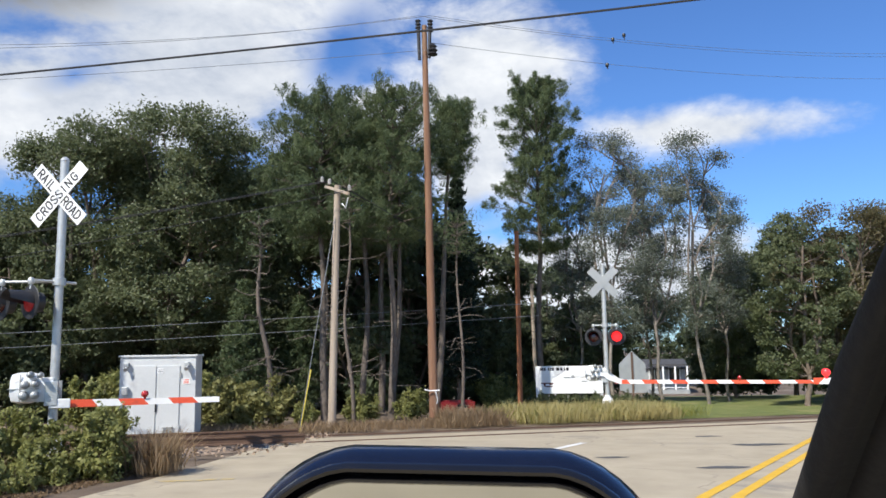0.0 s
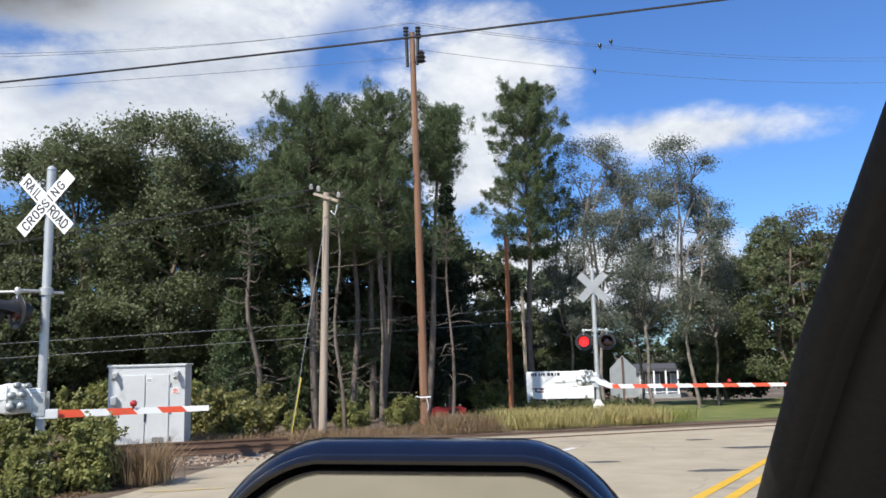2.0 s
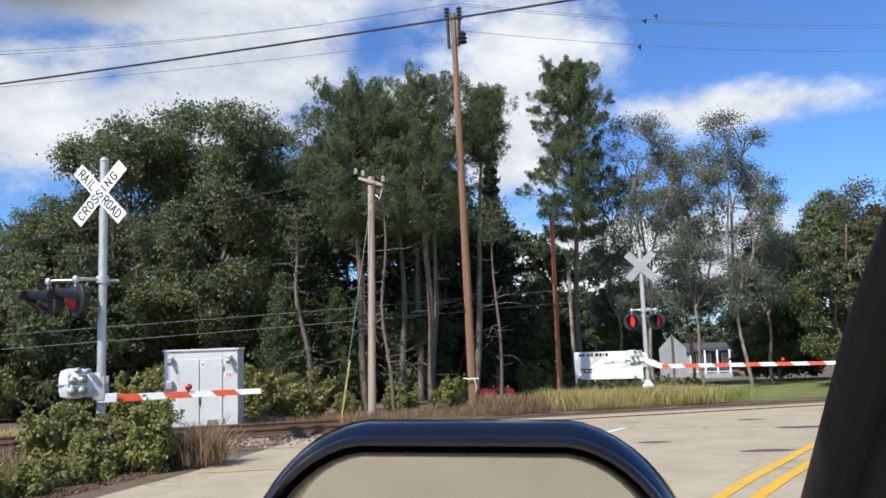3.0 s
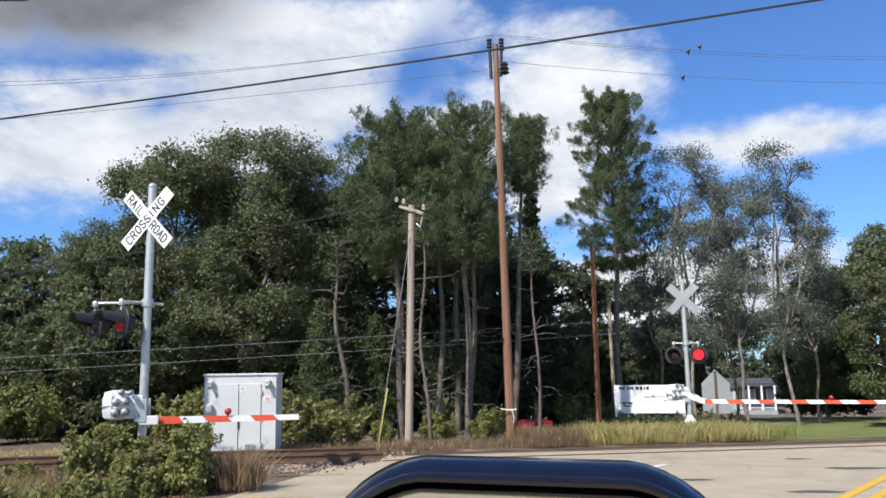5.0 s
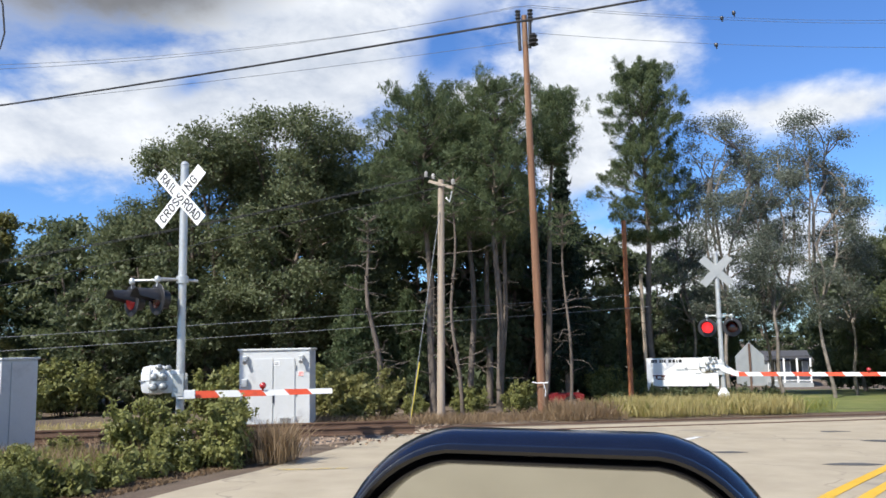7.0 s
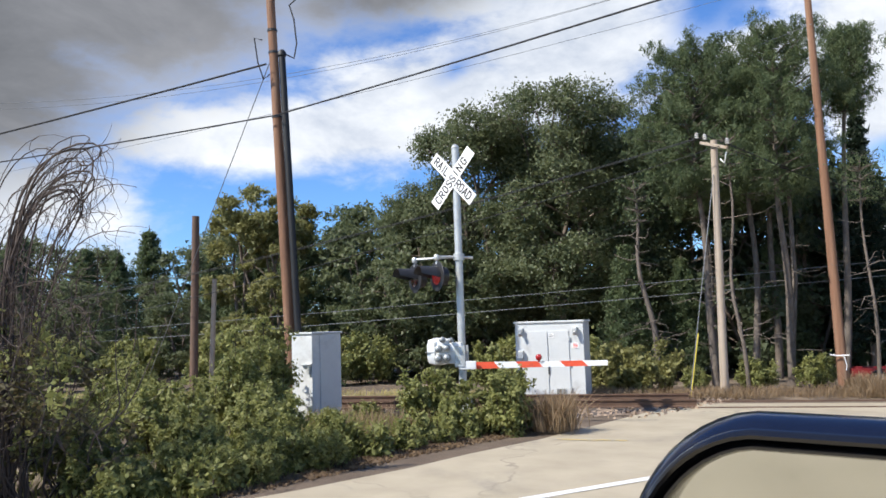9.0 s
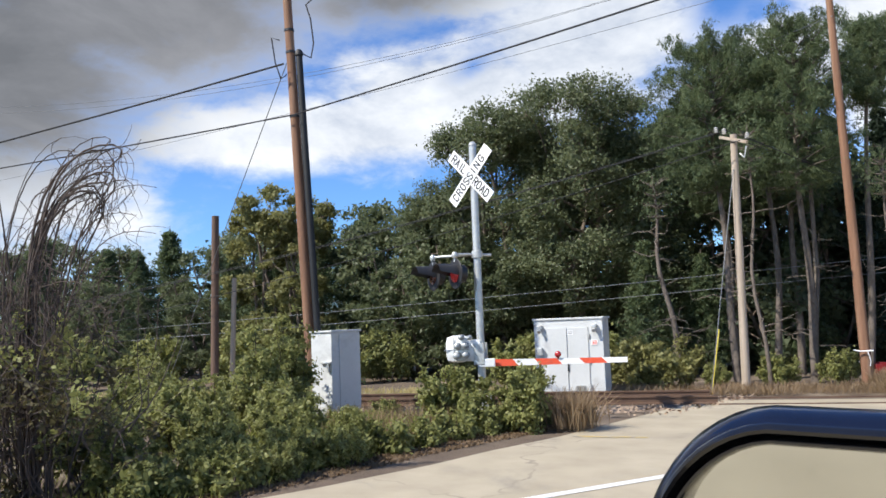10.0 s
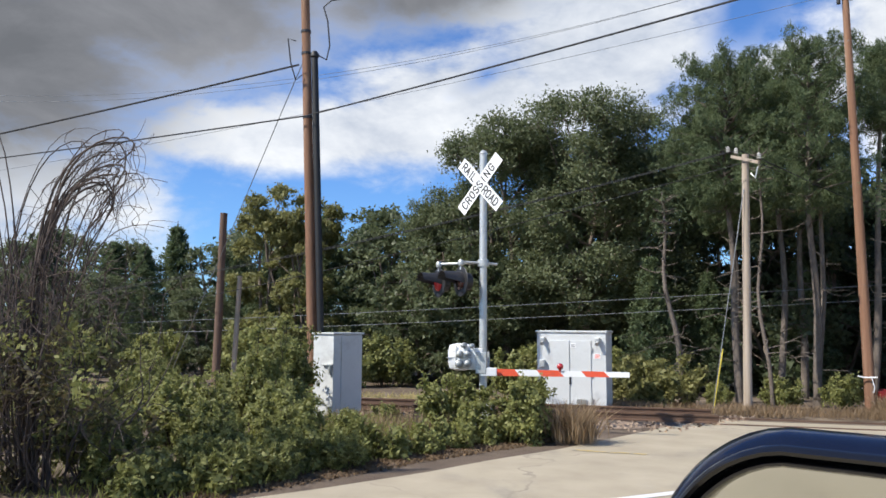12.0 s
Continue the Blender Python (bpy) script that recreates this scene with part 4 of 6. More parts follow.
    box(bm, g @ pose(s * 0.44, -0.137, mz + 0.05), 0.012, 0.012, 0.40)
    box(bm, g @ pose(s * 0.40, 0.05, mz + 0.235), 0.426, 0.366, 0.010)
    part("housing_seam", bm, M["signback"], ob, "dark joint between the housing halves")
    for dy in (-0.10, 0.24):
        bm = bmesh.new()
        box(bm, g @ pose(-0.02, dy, mz - 0.02, 0, 0, 0), 0.18, 0.03, 0.36, 0.008)
        part("mast_clamp", bm, M["galv"], ob)
    # arm: counterweight side plates, then striped blade
    bm = bmesh.new()
    for dy in (-0.17, 0.27) if not lettered else ():
        pts = [(s * 0.05, 0.16), (-s * 0.02, 0.08), (-s * 0.34, -0.04), (-s * 0.44, -0.06), (-s * 0.44, 0.06), (-s * 0.30, 0.09), (-s * 0.05, 0.26), (s * 0.6, 0.30), (s * 0.6, 0.22)]
        a = [bm.verts.new(g @ Vector((px_, dy, mz + pz_))) for px_, pz_ in pts]
        b = [bm.verts.new(g @ Vector((px_, dy + 0.02, mz + pz_))) for px_, pz_ in pts]
        bm.faces.new(a)
        bm.faces.new(b[::-1])
        for k in range(len(pts)):
            bm.faces.new((a[k], a[(k + 1) % len(pts)], b[(k + 1) % len(pts)], b[k]))
    if lettered:
        box(bm, g @ pose(-s * 0.10, -0.08, mz - 0.06), 0.30, 0.05, 0.14, 0.012)
    else:
        box(bm, g @ pose(s * 0.75, 0.05, mz + 0.13), 0.34, 0.5, 0.24, 0.03)
    part("arm_bracket", bm, M["castw"], ob, "white arm support and counterweight")
    gate = new("gate_arm")
    gate.parent = ob
    gate.matrix_basis = g
    tagged(gate, "lowered gate arm with slanted red and white stripes")
    count = int(math.ceil(arm_length / stripe))
    for k in range(count):
        u0, u1 = 0.22 + k * stripe, min(0.22 + (k + 1) * stripe, 0.22 + arm_length)
        bm = bmesh.new()
        slant = 0.09
        w0, w1 = 0.058 - 0.016 * k / count, 0.058 - 0.016 * (k + 1) / count
        quad = [(u0 - slant / 2 * (k > 0), mz + w0), (u1 - slant / 2 * (k < count - 1), mz + w1), (u1 + slant / 2 * (k < count - 1), mz - w1), (u0 + slant / 2 * (k > 0), mz - w0)]
        a = [bm.verts.new((-s * u, -0.012, h)) for u, h in quad]
        b = [bm.verts.new((-s * u, 0.012, h)) for u, h in quad]
        bm.faces.new(a)
        bm.faces.new(b[::-1])
        for q in range(4):
            bm.faces.new((a[q], a[(q + 1) % 4], b[(q + 1) % 4], b[q]))
        part("stripe", bm, M["signw"] if k % 2 else M["red"], gate)
    for u in arm_lamps:
        bm = bmesh.new()
        lathe(bm, pose(-s * u, 0.02, mz + 0.115) @ pose(0, 0, 0, 90, 0, 0), [(0.042, -0.02), (0.054, 0), (0.054, 0.05), (0.04, 0.07), (0.01, 0.08)], 16)
        box(bm, pose(-s * u, 0.0, mz + 0.03), 0.035, 0.03, 0.06)
        part("arm_lamp", bm, M["glow" if tip_lit else "amber"], gate, "small red lamp on top of the arm", True)
    return ob


signal_near = signal_mast(-5.94, 12.0, 10, 4.70, 4.15, 2.46, 6, 0.93, 2.2, 0.367, ((-0.78, 0.28, -62), (-0.38, -0.18, -62)), 16.4, "near", 1.22, True, "galvanised crossing signal with lettered white crossbuck and lowered gate", -1, (1.3,), cross_turn=-24)
signal_far = signal_mast(4.70, 22.9, -14, 4.07, 3.57, 1.98, -6, 0.68, 6.1, 0.40, ((-0.33, -0.02, 0), (0.33, -0.02, 0)), 0, "far", 1.06, False, "crossing signal seen from behind with a lowered striped gate", -1, (3.6,), cross_turn=0)
signal_side = signal_mast(10.2, 10.55, -4, 4.6, 4.1, 2.4, 0, 1.16, 4.9, 0.40, ((-0.33, -0.02, 180), (0.33, -0.02, 180)), 0, "side", 1.2, False, "crossing signal beside the lane with its gate lowered", 1, (4.95,), tip_lit=True)


# ---------------------------------------------------------------- equipment cabinets
def hut():
    ob = thing("signal_cabinet", pose(-6.08, 16.95, ground_z(-6, 16.9), 0, 0, 8), "grey aluminium signal cabinet with two doors beside the track", "cabinet")
    w, d, h = 1.54, 0.80, 1.74
    bm = bmesh.new()
    box(bm, pose(0, 0, 0.02), w, d, h, 0.012)
    part("body", bm, M["alu"], ob)
    bm = bmesh.new()
    box(bm, pose(0, 0, h + 0.015), w + 0.06, d + 0.06, 0.045, 0.012)
    part("roof", bm, M["alu"], ob, "overhanging roof cap")
    bm = bmesh.new()
    box(bm, pose(0, 0, -0.15), w + 0.1, d + 0.1, 0.17)
    part("plinth", bm, M["concrete"], ob)
    for x in (-0.24, 0.24):
        bm = bmesh.new()
        box(bm, pose(-0.02 + x, -d / 2 - 0.012, 0.10), 0.45, 0.02, 1.48, 0.008)
        door = part("door", bm, M["alu"], ob, "flat grey door leaf")
        for z in (0.25, 0.8, 1.35):
            bm = bmesh.new()
            box(bm, pose(-0.02 + x * 1.98, -d / 2 - 0.028, z), 0.03, 0.02, 0.09)
            part("hinge", bm, M["galv"], door)
    bm = bmesh.new()
    box(bm, pose(-0.02, -d / 2 - 0.035, 0.62), 0.03, 0.03, 0.20, 0.006)
    part("handle", bm, M["black"], ob, "dark latch handle")
    for x in (-0.62, 0.60):
        bm = bmesh.new()
        box(bm, pose(x, -d / 2 - 0.06, 1.55), 0.10, 0.12, 0.10, 0.02)
        tube(bm, [(x, -d / 2 - 0.08, 1.55), (x, -d / 2 - 0.16, 1.50)], [0.03, 0.045], 10)
        part("lamp", bm, M["galv"], ob, "small flood lamp")
    bm = bmesh.new()
    box(bm, pose(-0.64, -d / 2 - 0.05, 0.98), 0.12, 0.10, 0.17, 0.015)
    part("meter_box", bm, M["galv"], ob)
    bm = bmesh.new()
    box(bm, pose(0.05, -d / 2 - 0.026, 1.42), 0.13, 0.004, 0.10)
    part("label_plate", bm, M["signw"], ob, "white notice plate")
    bm = bmesh.new()
    box(bm, pose(0.58, -d / 2 - 0.006, 1.18), 0.15, 0.004, 0.12)
    notice = part("notice", bm, M["signw"], ob, "white notice with red print")
    bm = bmesh.new()
    for k in range(3):
        box(bm, pose(0.58, -d / 2 - 0.0095, 1.20 + 0.032 * k), 0.11, 0.002, 0.016)
    part("print", bm, M["red"], notice)
    bm = bmesh.new()
    for k in range(2):
        box(bm, pose(0.05, -d / 2 - 0.0295, 1.445 + 0.035 * k), 0.09, 0.002, 0.012)
    part("print", bm, M["ink"], ob, "dark print bars")
    bm = bmesh.new()
    for k in range(7):
        box(bm, pose(0.24, -d / 2 - 0.03, 0.16 + 0.022 * k, 30), 0.22, 0.012, 0.012)
    part("louvre", bm, M["galv"], ob)
    return ob


hut()


def small_cabinet():
    ob = thing("equipment_cabinet", pose(-9.15, 12.2, ground_z(0, 12.2), 0, 0, 84), "grey steel equipment cabinet half hidden by bushes", "cabinet")
    bm = bmesh.new()
    box(bm, pose(0, 0, 0), 0.80, 0.52, 1.60, 0.01)
    part("body", bm, M["alu"], ob)
    bm = bmesh.new()
    box(bm, pose(0, 0, 1.602), 0.86, 0.58, 0.035, 0.01)
    part("lid", bm, M["alu"], ob)
    bm = bmesh.new()
    box(bm, pose(0.09, -0.272, 0.08), 0.58, 0.02, 1.48, 0.006)
    part("door", bm, M["alu"], ob)
    bm = bmesh.new()
    box(bm, pose(-0.43, -0.14, 1.02), 0.06, 0.26, 0.03, 0.008)
    box(bm, pose(-0.43, -0.20, 0.86), 0.05, 0.05, 0.16, 0.01)
    part("latch", bm, M["galv"], ob, "latch with padlock")
    return ob


small_cabinet()


# ---------------------------------------------------------------- poles and wires
def utility_pole(name, base, top, r0, r1, mat, label):
    ob = thing(name, pose(*base), label, "utility pole", "utility poles")
    d = Vector(top) - Vector(base)
    bm = bmesh.new()
    pts = [d * f for f in np.linspace(-0.02, 1, 9)]
    tube(bm, pts, [r0 + (r1 - r0) * f for f in np.linspace(0, 1, 9)], 14)
    part("shaft", bm, M[mat], ob, "", True)
    return ob, d


def insulator(bm, p, s=1.0):
    lathe(bm, Matrix.Translation(p), [(0.03 * s, 0), (0.07 * s, 0.02 * s), (0.04 * s, 0.05 * s), (0.07 * s, 0.08 * s), (0.04 * s, 0.11 * s), (0.06 * s, 0.14 * s), (0.02 * s, 0.18 * s)], 10)


big, d = utility_pole("utility_pole", (-0.30, 21.0, ground_z(0, 21)), (-0.44, 21.0, 10.75), 0.125, 0.075, "pole", "tall brown wooden utility pole with twin pole-top insulators")
for sx, low in ((-0.17, 9.95), (0.17, 10.0)):
    bm = bmesh.new()
    tube(bm, [(-0.14 + sx * 0.8, -0.1, low - 0.0), (-0.14 + sx * 1.0, -0.1, 11.1)], [0.045, 0.05], 8)
    for k in range(4):
        lathe(bm, pose(-0.14 + sx, -0.1, 10.75 + 0.1 * k), [(0.04, 0), (0.08, 0.02), (0.08, 0.05), (0.04, 0.07)], 10)
    part("insulator_bracket", bm, M["black"], big, "black insulator stack on a bracket")
bm = bmesh.new()
insulator(bm, Vector((0.10, -0.12, 10.05)), 2.0)
part("insulator", bm, M["black"], big)
bm = bmesh.new()
tube(bm, [(-0.24, -0.2, 0.87), (-0.1, -0.19, 0.84), (0.17, -0.2, 0.85)], 0.017, 8)
tube(bm, [(0.05, -0.2, 0.84), (0.10, -0.2, 0.62), (0.08, -0.2, 0.5)], 0.012, 6)
part("ribbon", bm, M["ribbon"], big, "white ribbon tied round the pole")

grey, d = utility_pole("utility_pole", (-2.70, 18.85, ground_z(0, 18.85)), (-2.58, 18.85, 5.72), 0.10, 0.078, "grey_pole", "weathered grey utility pole with a wooden cross arm")
bm = bmesh.new()
box(bm, pose(0.12, -0.13, 5.74, 0, 20, -35), 0.85, 0.06, 0.07, 0.01)
arm = part("cross_arm", bm, M["grey_pole"], grey)
for k, sx in enumerate((-0.50, -0.25, 0.42)):
    bm = bmesh.new()
    insulator(bm, Vector((0.12 + sx * 0.8, -0.13 - sx * 0.55, 5.86 - sx * 0.36)), 0.8)
    part("insulator", bm, M["concrete"], grey)
bm = bmesh.new()
tube(bm, [(0.42, -0.3, 5.55), (0.36, -0.28, 5.30), (0.26, -0.2, 5.42)], 0.018, 6)
part("brace", bm, M["galv"], grey)
red_p, d = utility_pole("utility_pole", (2.37, 25.0, ground_z(0, 25.0)), (2.39, 25.0, 5.44), 0.082, 0.068, "red_pole", "reddish brown wooden pole behind the sign")
grey2, d = utility_pole("utility_pole", (3.40, 29.5, ground_z(0, 29.5)), (3.34, 29.5, 4.1), 0.075, 0.065, "grey_pole", "short grey wooden pole among the trees")
# leaning service pole by the small cabinet, with a conduit up its side
serv, d = utility_pole("utility_pole", (-9.70, 12.2, ground_z(0, 12.2)), (-10.29, 12.2, 10.4), 0.105, 0.085, "pole", "leaning brown service pole with a dark conduit up its side")


def along(base, top, f, dx=0.0, dy=0.0):
    return tuple(Vector(top) * f + Vector((dx, dy, 0)))


bm = bmesh.new()
tube(bm, [along(0, d, 0.0, 0.21, 0.0), along(0, d, 0.69, 0.21, 0.0)], 0.07, 10)
lathe(bm, Matrix.Translation(along(0, d, 0.69, 0.21, 0.0)), [(0.065, 0), (0.09, 0.02), (0.09, 0.08), (0.05, 0.14)], 12)
part("conduit", bm, M["seal"], serv, "dark pipe with a weatherhead", True)
bm = bmesh.new()
tube(bm, [along(0, d, 0.70, 0.20, 0.08), along(0, d, 0.69, 0.36, 0.2), along(0, d, 0.72, 0.42, 0.24), along(0, d, 0.77, 0.40, 0.22), along(0, d, 0.80, 0.32, 0.2), along(0, d, 0.815, 0.45, 0.3), along(0, d, 0.83, 1.1, 0.7), along(0, d, 0.86, 2.6, 0.9)], 0.016, 6)
part("service_drop", bm, M["wire"], serv, "looped black service cable")
bm = bmesh.new()
tube(bm, [along(0, d, 0.655, -0.02, -0.14), along(0, d, 0.645, -0.13, -0.2), along(0, d, 0.68, -0.22, -0.24), along(0, d, 0.73, -0.26, -0.26), along(0, d, 0.725, -0.12, -0.18)], 0.014, 6)
part("service_drop", bm, M["wire"], serv, "looped black service cable")
for f in (0.57, 0.70, 0.745):
    bm = bmesh.new()
    lathe(bm, Matrix.Translation(along(0, d, f)), [(0.104, 0), (0.104, 0.05)], 12)
    part("pole_band", bm, M["black"], serv)
stub, d2 = utility_pole("utility_pole", (-17.1, 16.9, ground_z(0, 17)), (-17.0, 16.9, 5.05), 0.12, 0.105, "dark_pole", "short dark wooden pole standing in the scrub")
stub2, d2 = utility_pole("utility_pole", (-16.9, 17.4, ground_z(0, 17)), (-16.75, 17.4, 3.2), 0.08, 0.07, "grey_pole", "thin grey post beside the dark pole")


def span(a, b, sag, r, mat, label, steps=24, name="overhead_wire"):
    a, b = Vector(a), Vector(b)
    bm = bmesh.new()
    tube(bm, [a.lerp(b, f) - Vector((0, 0, 4 * sag * f * (1 - f))) for f in np.linspace(0, 1, steps)], r, 6)
    return tagged(part(name, bm, M[mat]), label, "overhead wire", "overhead wires")


span((-9.92, 12.0, 5.9), (16.5, 6.7, 6.5), 0.20, 0.015, "wire", "thick black overhead cable")
span((-9.92, 12.0, 5.9), (-32, 9.0, 5.6), 0.12, 0.015, "wire", "thick black overhead cable")
span((-10.05, 11.9, 6.95), (-32, 6.4, 4.3), 0.15, 0.020, "wire", "twisted black service cable")
span((-10.05, 12.0, 7.0), (-17.6, 15.6, 0.2), 0.0, 0.010, "wire_pale", "steel guy wire anchored in the scrub", name="guy_wire")
for x, dz in ((-0.62, 0.0), (-0.28, 0.22)):
    span((x, 20.9, 11.0), (-28, 14.5, 9.45 + dz), 1.25, 0.006, "wire_pale", "thin pale overhead conductor")
    span((x, 20.9, 11.0), (23.9, 33.6, 14.5 + dz * 0.8), 0.53, 0.006, "wire_pale", "thin pale overhead conductor")
span((-0.25, 20.9, 10.0), (-28, 14.5, 6.6), 0.3, 0.006, "wire_pale", "thin pale overhead conductor")
span((-0.25, 20.9, 10.2), (23.9, 33.6, 13.5), 0.5, 0.006, "wire_pale", "thin pale overhead conductor")
span((-0.38, 20.9, 8.75), (-14, 30, 9.4), 0.2, 0.009, "wire_pale", "thin pale overhead conductor")
for dx, dz in ((-0.35, 0.12), (-0.15, 0.10), (0.35, -0.2)):
    span((-2.58 + dx, 18.8 - dx * 0.6, 5.75 + dz), (-26, 15.2, 1.9 + dz * 3), 0.35, 0.009, "wire", "sagging line wire on the old pole line")
    span((-2.58 + dx, 18.8 - dx * 0.6, 5.75 + dz), (3.1, 29.4, 4.5 + dz), 0.2, 0.009, "wire", "sagging line wire on the old pole line")
for z in (2.35, 1.95):
    span((-30, 18, z - 0.75), (3.0, 24.8, z + 0.75), 0.12, 0.009, "wire_pale", "pale low cable strung before the trees")
span((-2.62, 18.75, 4.9), (-3.35, 18.2, -0.15), 0.0, 0.010, "wire_pale", "steel guy wire of the grey pole", name="guy_wire")
bm = bmesh.new()
tube(bm, [(-3.34, 18.21, -0.17), (-3.12, 18.37, 1.25)], 0.016, 8)
tagged(part("guy_guard", bm, M["yellow_guard"]), "yellow plastic guard on the guy wire", "guy guard")
for x, y, z in ((5.55, 23.95, 11.42), (5.95, 24.1, 11.62), (5.3, 23.8, 10.52)):
    ob = thing("spacer", pose(x, y, z), "small dark spacer hanging on a conductor", "wire spacer", "wire spacers")
    bm = bmesh.new()
    lathe(bm, pose(0, 0, 0), [(0.05, 0), (0.06, 0.05), (0.05, 0.1)], 8)
    tube(bm, [(0, 0, 0.0), (0.02, 0, -0.08)], 0.02, 6)
    part("clamp", bm, M["black"], ob)


# ---------------------------------------------------------------- trees behind the tracks
pine_a = put(pine_tree(1, 9.55, 1.6, 0.56, 0.115, 64000), -3.55, 22.4, 0)
pine_b = put(pine_tree(2, 9.55, 1.6, 0.54, 0.11, 56000, forked=True), -1.50, 22.3, 40)
pine_c = put(pine_tree(3, 9.7, 0.6, 0.77, 0.10, 24000, whorls=8), -0.30, 23.4, 80)
again(pine_c, -2.55, 24.0, 130, 0.97)
again(pine_a, -4.0, 26.0, 20, 0.98)
again(pine_a, -2.1, 26.0, 250, 0.98)
dead = put(pine_tree(8, 5.6, 0.5, 0.80, 0.085, 900, label="dead pine trunk with bare broken branches", name="dead_tree", stubs=26, whorls=4), -4.55, 20.9, 10)
young = put(pine_tree(9, 6.6, 0.55, 0.82, 0.05, 1600, label="slim bare pole-like young trunk", name="young_tree", whorls=4), -2.38, 20.6, 0)
again(young, 0.46, 21.4, 90, 0.85)
solo = put(pine_tree(4, 11.9, 1.65, 0.47, 0.12, 90000, label="tall white pine standing apart with a full bright crown", crown=((0.0, 0.45), (0.08, 0.9), (0.2, 1.05), (0.4, 1.0), (0.62, 0.8), (0.85, 0.5), (1.0, 0.12)), rise=(0.05, 1.25), whorls=11), 3.55, 28.0, 0)
spruce = put(spruce_tree(5, 8.3, 0.9, 14000), 0.50, 26.6, 0)
hemlock = put(spruce_tree(6, 6.6, 1.7, 17000, "dark hemlock with layered drooping sprays under the pines", "pine"), -6.1, 23.8, 0, 0.66)
again(hemlock, -4.7, 25.4, 140, 0.6)
again(hemlock, -2.2, 27.2, 60, 0.7)
again(hemlock, 0.4, 28.6, 200, 0.62)
oak_a = put(broad_tree(11, 10.3, 3.0, 0.18, 0.24, 74000, 0.066, lobes=64, lobe=(0.20, 0.36), spray=0.38), -8.9, 25.6, 0)
oak_b = put(broad_tree(12, 9.7, 2.4, 0.18, 0.22, 66000, 0.066, lobes=58, lobe=(0.20, 0.36), spray=0.38), -11.6, 25.2, 30)
again(oak_a, -7.3, 27.6, 100, 0.95)
again(oak_b, -13.4, 25.0, 200, 0.74)
again(oak_b, -9.6, 29.0, 220, 1.0)
aspen_a = put(broad_tree(21, 10.4, 1.35, 0.075, 0.30, 25000, 0.045, "aspen", "bark_pale", 5, 38, "slender tree with sparse silvery leaves", "silver_tree", (0.24, 0.42), 0.62, 0.8, 0.68), 6.1, 28.3, 0)
aspen_b = put(broad_tree(22, 10.0, 1.15, 0.07, 0.28, 18000, 0.045, "aspen", "bark_pale", 4, 34, "slender tree with sparse silvery leaves", "silver_tree", (0.24, 0.42), 0.62, 0.8, 0.68), 7.9, 28.5, 0)
again(aspen_a, 9.35, 28.0, 90, 0.97)
again(aspen_b, 10.6, 29.5, 30, 0.9)
again(aspen_b, 5.2, 30.5, 60, 0.95)
again(aspen_a, 8.2, 31.5, 160, 0.92)
rust_a = put(broad_tree(31, 7.0, 2.1, 0.11, 0.14, 40000, 0.06, "rust", "bark", 4, 54, "broad low tree with green and brownish turning leaves", "turning_tree", (0.2, 0.36), 0.5), 14.4, 27.6, 0)
again(rust_a, 17.2, 28.6, 120, 1.0)
again(rust_a, 20.5, 30.0, 220, 1.05)
green_a = put(broad_tree(32, 6.3, 1.5, 0.10, 0.14, 28000, 0.062, "oak", "bark", 4, 30, "low green tree at the edge of the lawn"), 11.9, 26.0, 0)
again(green_a, 4.9, 32.0, 50, 0.62)
again(green_a, 12.2, 33.0, 90, 0.95)
again(green_a, 1.6, 29.8, 130, 0.70)
again(green_a, 6.8, 33.0, 10, 0.66)
# woods to the west, beyond the scrub
yel = put(broad_tree(41, 7.6, 1.35, 0.12, 0.12, 24000, 0.08, "yellowleaf", "bark", 4, 30, "tree with yellowing leaves in the scrub"), -20.3, 22.6, 0)
again(yel, -19.0, 23.2, 120, 0.97)
west = put(broad_tree(42, 7.4, 2.6, 0.15, 0.10, 17000, 0.12, "oak", "bark", 4, 34, "dense dark green tree at the edge of the woods"), -18.5, 30, 0)
for k, (x, y, s) in enumerate(((-15.3, 27.5, 1.0), (-22.5, 28.5, 0.95), (-26.5, 26.0, 0.90), (-30.5, 23.5, 0.92), (-34, 20, 0.9), (-37, 15.5, 0.95), (-40, 11, 1.0), (-28, 31, 1.15), (-36, 26, 1.1), (-45, 6, 1.1))):
    again(west, x, y, 47 * k, s * 0.84)
pine_w = put(spruce_tree(43, 7.2, 2.1, 15000, "dark conifer at the edge of the woods", "pine"), -20.5, 26.5, 0)
for k, (x, y, s) in enumerate(((-24.4, 25.2, 0.9), (-29, 22.5, 0.95), (-33.5, 18.5, 0.9), (-38, 12, 0.95))):
    again(pine_w, x, y, 67 * k, s * 0.85)
for k, (x, y, s) in enumerate(((-20, 23.5, 0.42), (-22.5, 21.5, 0.45), (-25, 19.5, 0.5), (-27.5, 17, 0.5), (-29.5, 14, 0.5), (-31, 11, 0.55), (-17.5, 27.5, 0.62), (-14.0, 23.4, 0.62), (-11.9, 24.2, 0.6), (-12.9, 24.0, 0.72), (-16.3, 24.6, 0.78))):
    again(west, x, y, 29 * k, s)
for k, (x, y, s) in enumerate(((-19.5, 28.0, 0.95), (-22, 24.5, 0.72), (-26.5, 22, 0.75), (-30.5, 20.0, 0.8), (-31.5, 16.5, 0.75), (-16.8, 28.5, 1.0), (-34, 13, 0.8), (-23.5, 27.5, 0.95), (-28, 25, 0.95), (-33, 22, 0.95), (-36.5, 17.5, 0.95))):
    again(pine_w, x, y, 37 * k, s)
